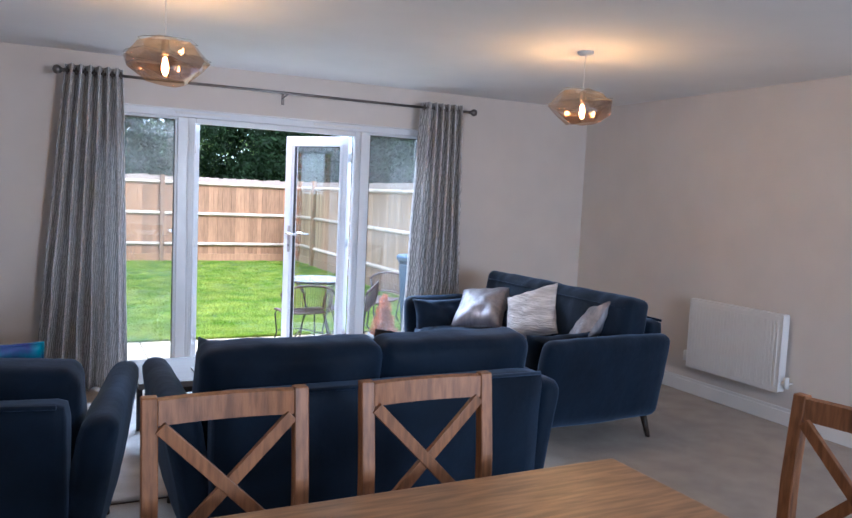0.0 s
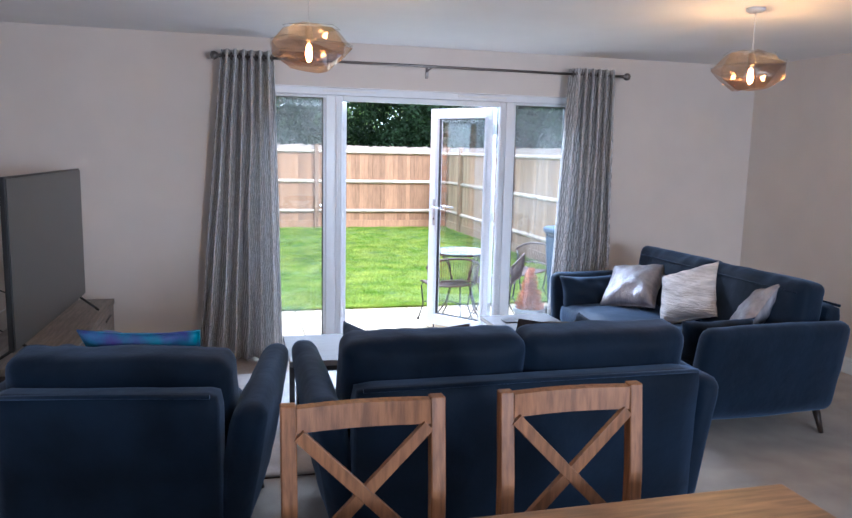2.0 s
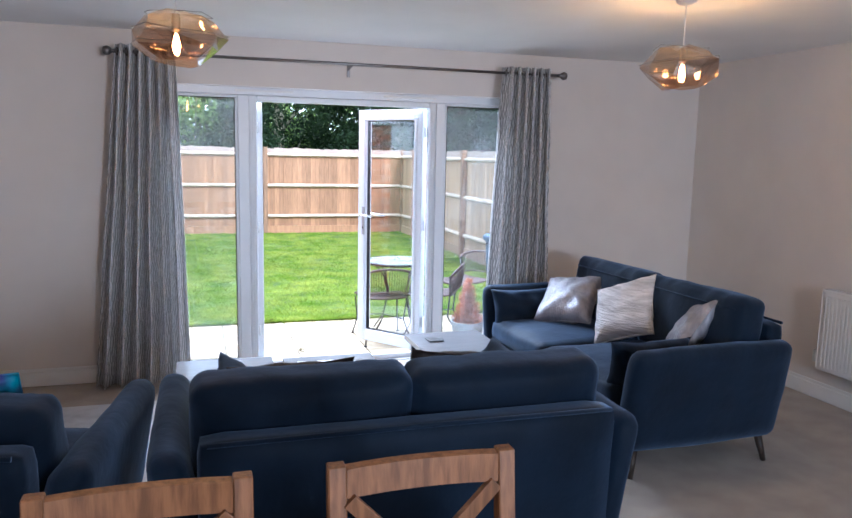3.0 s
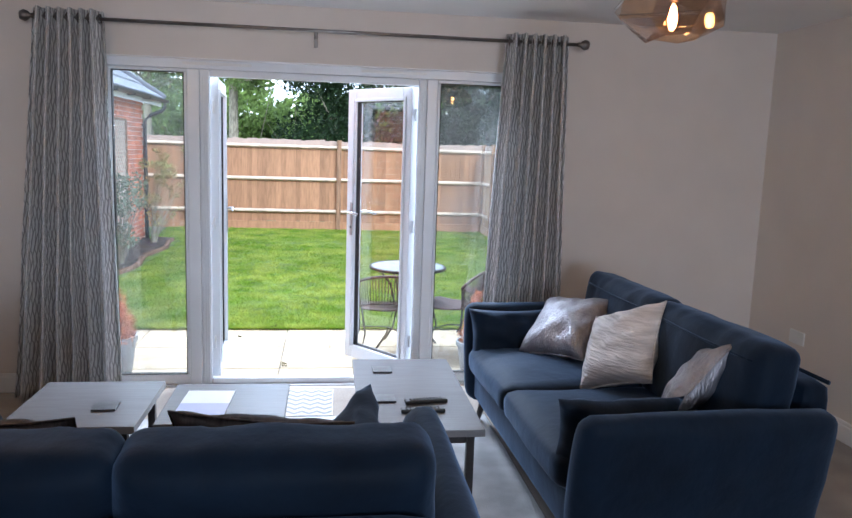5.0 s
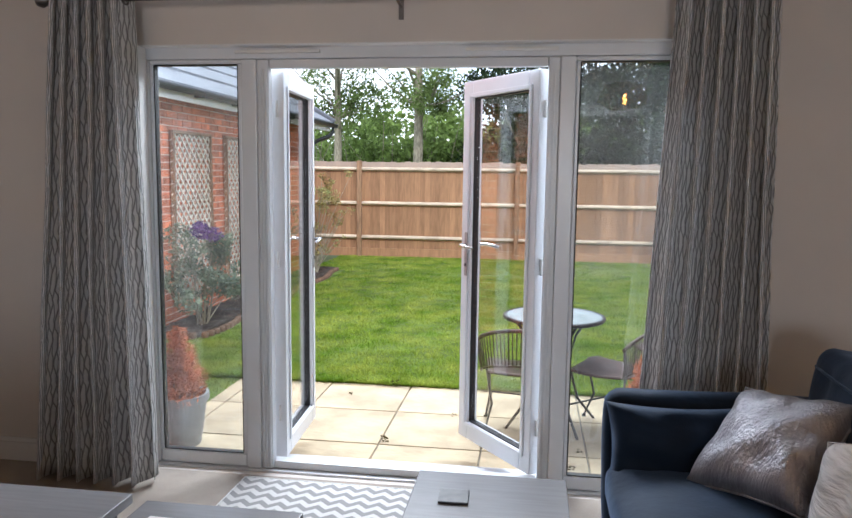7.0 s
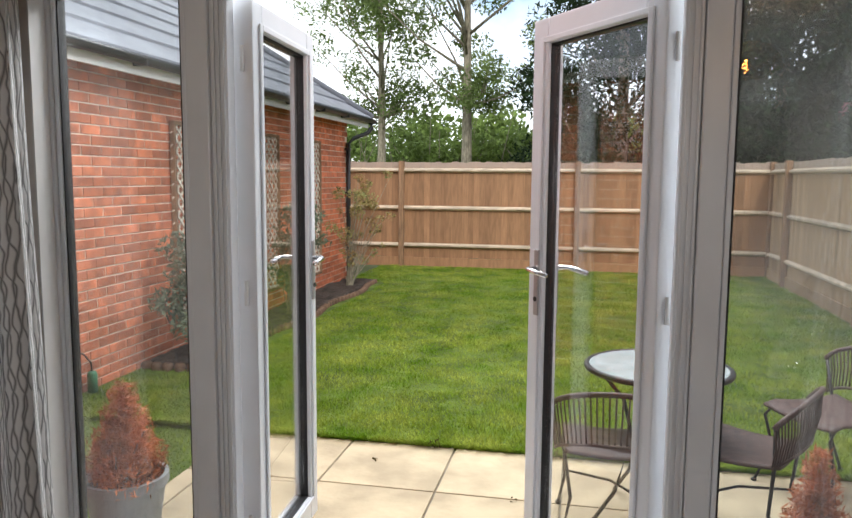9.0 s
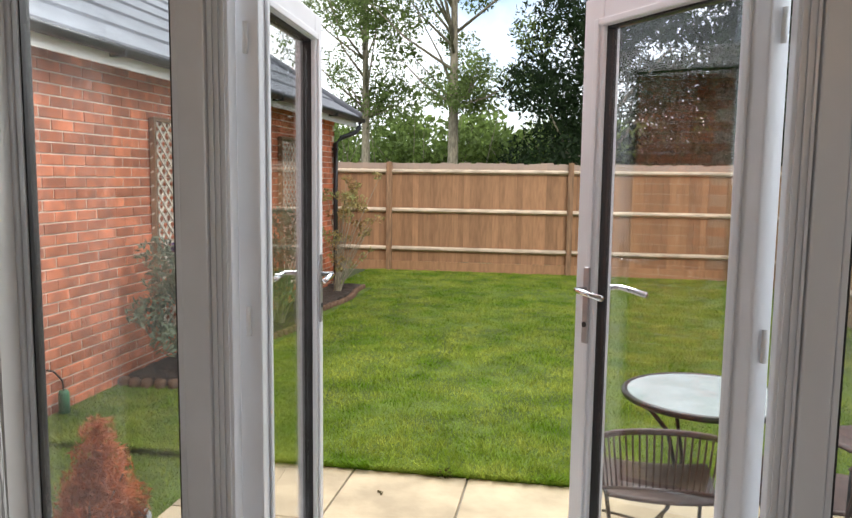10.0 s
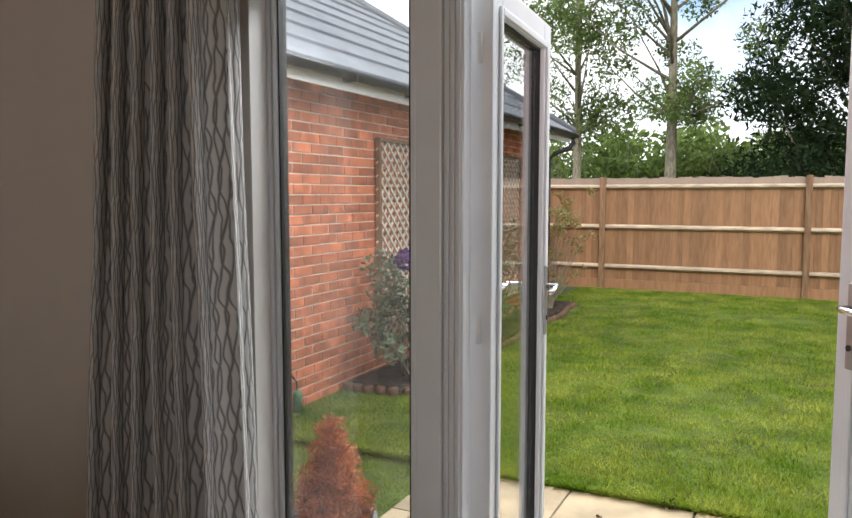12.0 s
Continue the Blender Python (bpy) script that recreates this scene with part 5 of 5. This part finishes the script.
def garden_chair(x, y, turn):
    c = thing("garden_chair", x, y, GZ, turn, "dark woven rattan garden chair with thin curved metal legs", "garden chair", "garden chairs")
    bm = bmesh.new()
    n_, m_ = 16, 14
    grid = []
    for i in range(n_ + 1):
        u = 2 * i / n_ - 1
        row = []
        for j in range(m_ + 1):
            v = j / m_
            row.append(bm.verts.new((u * 0.225 * (1 - 0.12 * v), 0.22 - 0.43 * v, 0.43 - 0.02 * math.sin(v * 3.0) - 0.015 * (1 - u * u) + (0.03 * max(0, 0.15 - v) * -6))))
        grid.append(row)
    for i in range(n_):
        for j in range(m_):
            bm.faces.new((grid[i][j], grid[i + 1][j], grid[i + 1][j + 1], grid[i][j + 1]))
    seat = part("seat", bm, M_RATTAN, c, "dark woven seat", True)
    seat.modifiers.new("thick", "SOLIDIFY").thickness = 0.014
    back_top = [(0.27 * math.sin(a), -0.19 - 0.10 * math.cos(a) * 1.0, 0.71 - 0.10 * (abs(a) / 1.5) ** 2) for a in [(-1.5 + 3.0 * k / 12) for k in range(13)]]
    part("back_rim", tube(back_top, 0.012, 8), M_RATTAN, c, smooth=True)
    for k in range(31):
        a = -1.45 + 2.9 * k / 30
        top = Vector((0.27 * math.sin(a), -0.19 - 0.10 * math.cos(a), 0.71 - 0.10 * (abs(a) / 1.5) ** 2))
        low = Vector((0.24 * math.sin(a), -0.18 - 0.085 * math.cos(a), 0.49 - 0.05 * (abs(a) / 1.5) ** 2))
        part("back_strand", tube([low, (low + top) / 2 + Vector((0, -0.01, 0)), top], 0.004, 5), M_RATTAN, c, smooth=True)
    part("back_rim", tube([(0.24 * math.sin(a), -0.18 - 0.085 * math.cos(a), 0.49 - 0.05 * (abs(a) / 1.5) ** 2) for a in [(-1.5 + 3.0 * k / 12) for k in range(13)]], 0.008, 8), M_RATTAN, c, smooth=True)
    for sx in (-1, 1):
        part("front_leg", tube([(sx * 0.20, 0.18, 0.41), (sx * 0.21, 0.22, 0.36), (sx * 0.20, 0.17, 0.18), (sx * 0.23, 0.25, 0.008)], 0.008, 8), M_METALDARK, c, smooth=True)
        part("back_leg", tube([(sx * 0.255, -0.20, 0.61), (sx * 0.20, -0.19, 0.43), (sx * 0.17, -0.17, 0.22), (sx * 0.22, -0.30, 0.008)], 0.008, 8), M_METALDARK, c, smooth=True)
        for y_, x_ in ((0.25, 0.23), (-0.30, 0.22)):
            part("foot_cap", lathe([(0, 0), (0.014, 0), (0.014, 0.014), (0, 0.018)], 10, at=(sx * x_, y_, 0)), M_BLACK, c)
    part("brace", tube([(-0.185, 0.17, 0.2), (0, 0, 0.24), (0.16, -0.17, 0.22)], 0.006, 6), M_METALDARK, c, smooth=True)


for cx, cy, ct in GCHAIRS:
    garden_chair(cx, cy, ct)

wb = thing("wheeled_bin", BIN[0], BIN[1], GZ, BIN[2], "blue wheeled bin with a white number three on the patio", "wheeled bin")
bm = bmesh.new()
lo = [bm.verts.new(p) for p in ((-0.2, -0.22, 0.04), (0.2, -0.22, 0.04), (0.2, 0.22, 0.04), (-0.2, 0.22, 0.04))]
hi = [bm.verts.new(p) for p in ((-0.24, -0.27, 0.95), (0.24, -0.27, 0.95), (0.24, 0.29, 0.95), (-0.24, 0.29, 0.95))]
bm.faces.new(lo[::-1])
bm.faces.new(hi)
for k in range(4):
    bm.faces.new((lo[k], lo[(k + 1) % 4], hi[(k + 1) % 4], hi[k]))
bmesh.ops.bevel(bm, geom=bm.edges[:], offset=0.03, segments=2, affect="EDGES")
part("bin_body", bm, M_BIN, wb)
part("lid", soft(0.52, 0.62, 0.07, 0.03, (0, 0, 0.015), at=(0, 0.0, 0.99)), M_BIN, wb, smooth=True)
part("bin_handle", tube([(-0.2, 0.30, 0.93), (-0.2, 0.36, 0.96), (0.2, 0.36, 0.96), (0.2, 0.30, 0.93)], 0.014, 8), M_BIN, wb, smooth=True)
for sx in (-1, 1):
    part("wheel", shaped(lathe([(0, 0), (0.09, 0), (0.1, 0.01), (0.1, 0.04), (0.09, 0.05), (0, 0.05)], 24), Matrix.Translation((sx * 0.2 + (0.05 if sx < 0 else 0), 0.27, 0.1)) @ Matrix.Rotation(radians(90 * sx), 4, "Y")), M_BLACK, wb, "black rubber wheel", True)
number = bpy.data.curves.new("number", "FONT")
number.body, number.size, number.extrude, number.align_x = "3", 0.26, 0.002, "CENTER"
num = new("number_label", number)
number.materials.append(M_PLASTICWHITE)
num.parent = wb
num.matrix_local = pose(0, -0.262, 0.60, 87.0, 0, 0)
tagged(num, "white painted number three")


# ---- fence ----
def fence(name, start, turn, length, mat, label, near=True):
    """A close-board fence along its own +x with rails and posts on its -y side."""
    f = thing(name, start[0], start[1], GZ - 0.02, turn, label, "fence")
    boards, w = int(length / 0.098), 0.105
    variants = []
    for v in range(6):
        bm = box(0, w, 0.0, 0.016, 0.16, 1.835 + (v % 3) * 0.007)
        bmesh.ops.transform(bm, matrix=Matrix.Rotation(radians(4.5), 4, "Z"), verts=bm.verts[:])
        me_ = bpy.data.meshes.new("board")
        bm.to_mesh(me_)
        bm.free()
        me_.materials.append(mat)
        variants.append(me_)
    r = random.Random(length)
    for k in range(boards):
        ob = new("board", variants[r.randrange(6)])
        ob.parent = f
        ob.location = (k * 0.098, r.uniform(-0.003, 0.003), r.uniform(-0.012, 0.012))
    bays = int(length / 3.05) + 1
    for b in range(bays):
        x0, x1 = max(0, length - (b + 1) * 3.05), length - b * 3.05
        if x1 - x0 < 0.2:
            continue
        part("gravel_board", box(x0 + 0.04, x1 - 0.04, -0.03, -0.004, 0.0, 0.165), mat, f)
        for z in (0.38, 1.04, 1.70):
            bm = bmesh.new()
            ring = []
            for x in (x0 + 0.045, x1 - 0.045):
                ring.append([bm.verts.new(p) for p in ((x, -0.004, z - 0.04), (x, -0.055, z - 0.012), (x, -0.055, z + 0.012), (x, -0.004, z + 0.04))])
            for k in range(4):
                bm.faces.new((ring[0][k], ring[0][(k + 1) % 4], ring[1][(k + 1) % 4], ring[1][k]))
            bm.faces.new(ring[0])
            bm.faces.new(ring[1][::-1])
            bmesh.ops.recalc_face_normals(bm, faces=bm.faces[:])
            part("rail", bm, M_RAIL, f, "pale weathered fence rail")
        part("post", box(x1 - 0.045, x1 + 0.045, -0.09, -0.003, -0.1, 1.86, 0.004, 1), M_POSTWOOD, f, "square fence post")


fence("garden_fence", (FX - 10.5, FY, 0), 0, 10.5, M_FENCE, "orange-brown close-board fence along the end of the lawn")
fence("garden_fence", (FX, FY - 0.06, 0), -90, FY - 0.5, M_FENCE_PALE, "pale close-board fence along the side of the lawn")


# ---- trees ----
def tree(name, x, y, label, height, trunk, clumps, count, size, mat, seed, limbs=14, first=0.35, lean=0.0, narrow=0.5):
    t = thing(name, x, y, GZ - 0.1, 0, label, "tree")
    r = random.Random(seed)
    spine = [Vector((lean * u * u * height, 0.15 * math.sin(u * 5), u * height * 0.95)) for u in [k / 8 for k in range(9)]]
    tr = part("trunk", tube(spine, trunk, 10, taper=trunk * 0.12), M_BARK, t, "grey-brown trunk", True)
    for k in range(limbs):
        c = clumps[k % len(clumps)]
        u = max(first, min(0.85, (c[2] / height) - 0.16))
        i = u * 8
        a = spine[int(i)].lerp(spine[min(8, int(i) + 1)], i - int(i))
        b = Vector(c[:3])
        mid = a.lerp(b, 0.5) + Vector((r.uniform(-0.2, 0.2), r.uniform(-0.2, 0.2), -0.05 * (b - a).length))
        part("limb", tube([a, mid, b], trunk * 0.34 * (1 - u * 0.5), 6, taper=trunk * 0.05), M_BARK, tr, smooth=True)
    leaves("crown", clumps, count, size, mat, t, seed, narrow)


def airy(seed, n, h0, h1, spread, size):
    r = random.Random(seed)
    out = []
    for k in range(n):
        z = r.uniform(h0, h1)
        u = (z - h0) / (h1 - h0)
        rad = spread * math.sin(math.pi * (0.15 + 0.75 * u)) * r.uniform(0.2, 1)
        a = r.uniform(0, math.tau)
        out.append((rad * math.cos(a), rad * math.sin(a), z, size * r.uniform(0.5, 1.2)))
    return out


tree("ash_tree", TREES[0][0], TREES[0][1], "tall airy ash tree with sparse green leaves behind the fence", 10.5, 0.17, airy(2, 60, 3.5, 10.8, 2.7, 0.62), 17000, 0.062, M_LEAF_TREE, 2, 40, narrow=0.4)
tree("ash_tree", TREES[1][0], TREES[1][1], "leafy ash tree with dense green foliage behind the fence", 10, 0.15, airy(12, 48, 3.4, 10.4, 2.2, 0.75), 18000, 0.062, M_LEAF_TREE, 4, 30, narrow=0.4)


def cone(seed, n, h0, h1, spread, size):
    r = random.Random(seed)
    out = []
    for k in range(n):
        u = r.uniform(0, 1)
        a = r.uniform(0, math.tau)
        rad = spread * (1 - u * 0.8) * r.uniform(0.45, 1)
        out.append((rad * math.cos(a), rad * math.sin(a), h0 + (h1 - h0) * u - 0.2 * rad, size * r.uniform(0.6, 1.2)))
    return out


for k, (tx, ty, th, tw) in enumerate(CONIFERS):
    tree("conifer", tx, ty, "dense dark green conifer rising behind the fence", th, 0.2, cone(20 + k, 240, 0.9, th, tw, 0.75), 68000 if k < 3 else 36000, 0.09 if k < 3 else 0.13, M_LEAF_CONIFER, 30 + k, 16, 0.1, narrow=0.3)
tree("blossom_tree", 7.6, 14.2, "small pinkish blossoming tree beyond the side fence", 3.6, 0.06, airy(33, 16, 1.6, 3.7, 0.9, 0.35), 2600, 0.05, M_PINK, 8, 12)
r = random.Random(77)
hedge = thing("hedgerow", 0, 24, GZ, 0, "dense mixed green hedgerow along the field beyond the fence", "hedge")
leaves("leafage", [(r.uniform(-34, 34), r.uniform(-1.5, 1.5), r.uniform(0.2, 3.0), r.uniform(0.5, 0.95)) for _ in range(620)], 95000, 0.12, M_LEAF_HEDGE, hedge, 50)
for k in range(60):
    bm = bmesh.new()
    x = r.uniform(-12, 12)
    tube([(x, r.uniform(-1.5, 0), 0), (x + r.uniform(-0.4, 0.4), -1.0, 1.6), (x + r.uniform(-1.1, 1.1), -1.3, r.uniform(2.6, 4.2))], 0.035, 5, bm=bm, taper=0.008)
    part("stem", bm, M_BARK, hedge, "bare hedge stem")
woods = thing("far_woods", 0, 75, GZ, 0, "green wooded slope in the distance", "woods")
leaves("canopy", [(r.uniform(-90, 90), r.uniform(-5, 12), r.uniform(0, 7.5), r.uniform(1.2, 2.6)) for _ in range(700)], 60000, 0.42, M_LEAF_HEDGE, woods, 51)

# ---- slabs and bricks ----
patio_ob = bpy.data.objects["patio"]
slab_meshes = []
for k in range(5):
    bm = box(0, 0.607, 0, 0.607, -0.012, 0.028, 0.006, 2)
    me_ = bpy.data.meshes.new("slab")
    bm.to_mesh(me_)
    bm.free()
    me_.materials.append(M_SLAB)
    slab_meshes.append(me_)
for i in range(8):
    for j in range(3):
        x, y = -0.205 + (i - 0) * 0.617 + (0.0 if j % 2 else 0.0), 2.045 - (j + 1) * 0.617
        if y < 0.37:
            y = 0.40
        bm_x = x
        if y > 0.39 and x + 0.607 < FX:
            ob = new("slab", slab_meshes[(i * 3 + j) % 5])
            ob.location = (bm_x, y if j < 2 else 0.405, GZ - 0.028 + (0.0 if j < 2 else -0.0015))
            if j == 2:
                ob.scale.y = (2.045 - 2 * 0.617 - 0.01 - 0.405) / 0.607
            ob.parent = patio_ob
for j in range(3):
    y0_, y1_ = ((1.428, 2.035), (0.811, 1.418), (0.405, 0.801))[j]
    part("slab", box(-0.33, -0.215, y0_, y1_, GZ - 0.04, GZ, 0.005), M_SLAB, patio_ob)
brick_mesh = []
for k in range(4):
    bm = box(-0.012, 0.0, 0, 0.215, 0, 0.065, 0.003, 1)
    me_ = bpy.data.meshes.new("brick")
    bm.to_mesh(me_)
    bm.free()
    me_.materials.append(M_BRICK)
    brick_mesh.append(me_)
wall_ob = bpy.data.objects["garage_wall"]
count, far = 0, bmesh.new()
cells = []
for row in range(32):
    z = GZ - 0.02 + row * 0.075
    y = GY0 + (0.1125 if row % 2 else 0)
    while y + 0.215 <= GY1:
        cells.append((abs(y - 3.4) + 0.4 * abs(z - 1.0), y, z))
        y += 0.225
cells.sort()
r = random.Random(9)
verts, faces = [], []
for k, (_, y, z) in enumerate(cells):
    if k < 620:
        ob = new("brick", brick_mesh[r.randrange(4)])
        ob.location = (GX + r.uniform(-0.002, 0.002), y, z)
        ob.parent = wall_ob
    else:
        b = len(verts)
        x = GX + r.uniform(-0.002, 0.002)
        verts += [(x - 0.012, y, z), (x, y, z), (x, y + 0.215, z), (x - 0.012, y + 0.215, z), (x - 0.012, y, z + 0.065), (x, y, z + 0.065), (x, y + 0.215, z + 0.065), (x - 0.012, y + 0.215, z + 0.065)]
        faces += [(b + 1, b + 2, b + 6, b + 5), (b, b + 1, b + 5, b + 4), (b + 2, b + 3, b + 7, b + 6), (b + 4, b + 5, b + 6, b + 7), (b, b + 3, b + 2, b + 1)]
me_ = bpy.data.meshes.new("brickwork")
me_.from_pydata(verts, [], faces)
me_.materials.append(M_BRICKFAR)
bw = new("brickwork", me_)
bw.parent = wall_ob
tagged(bw, "far stretch of red brick wall", kind="stuff")
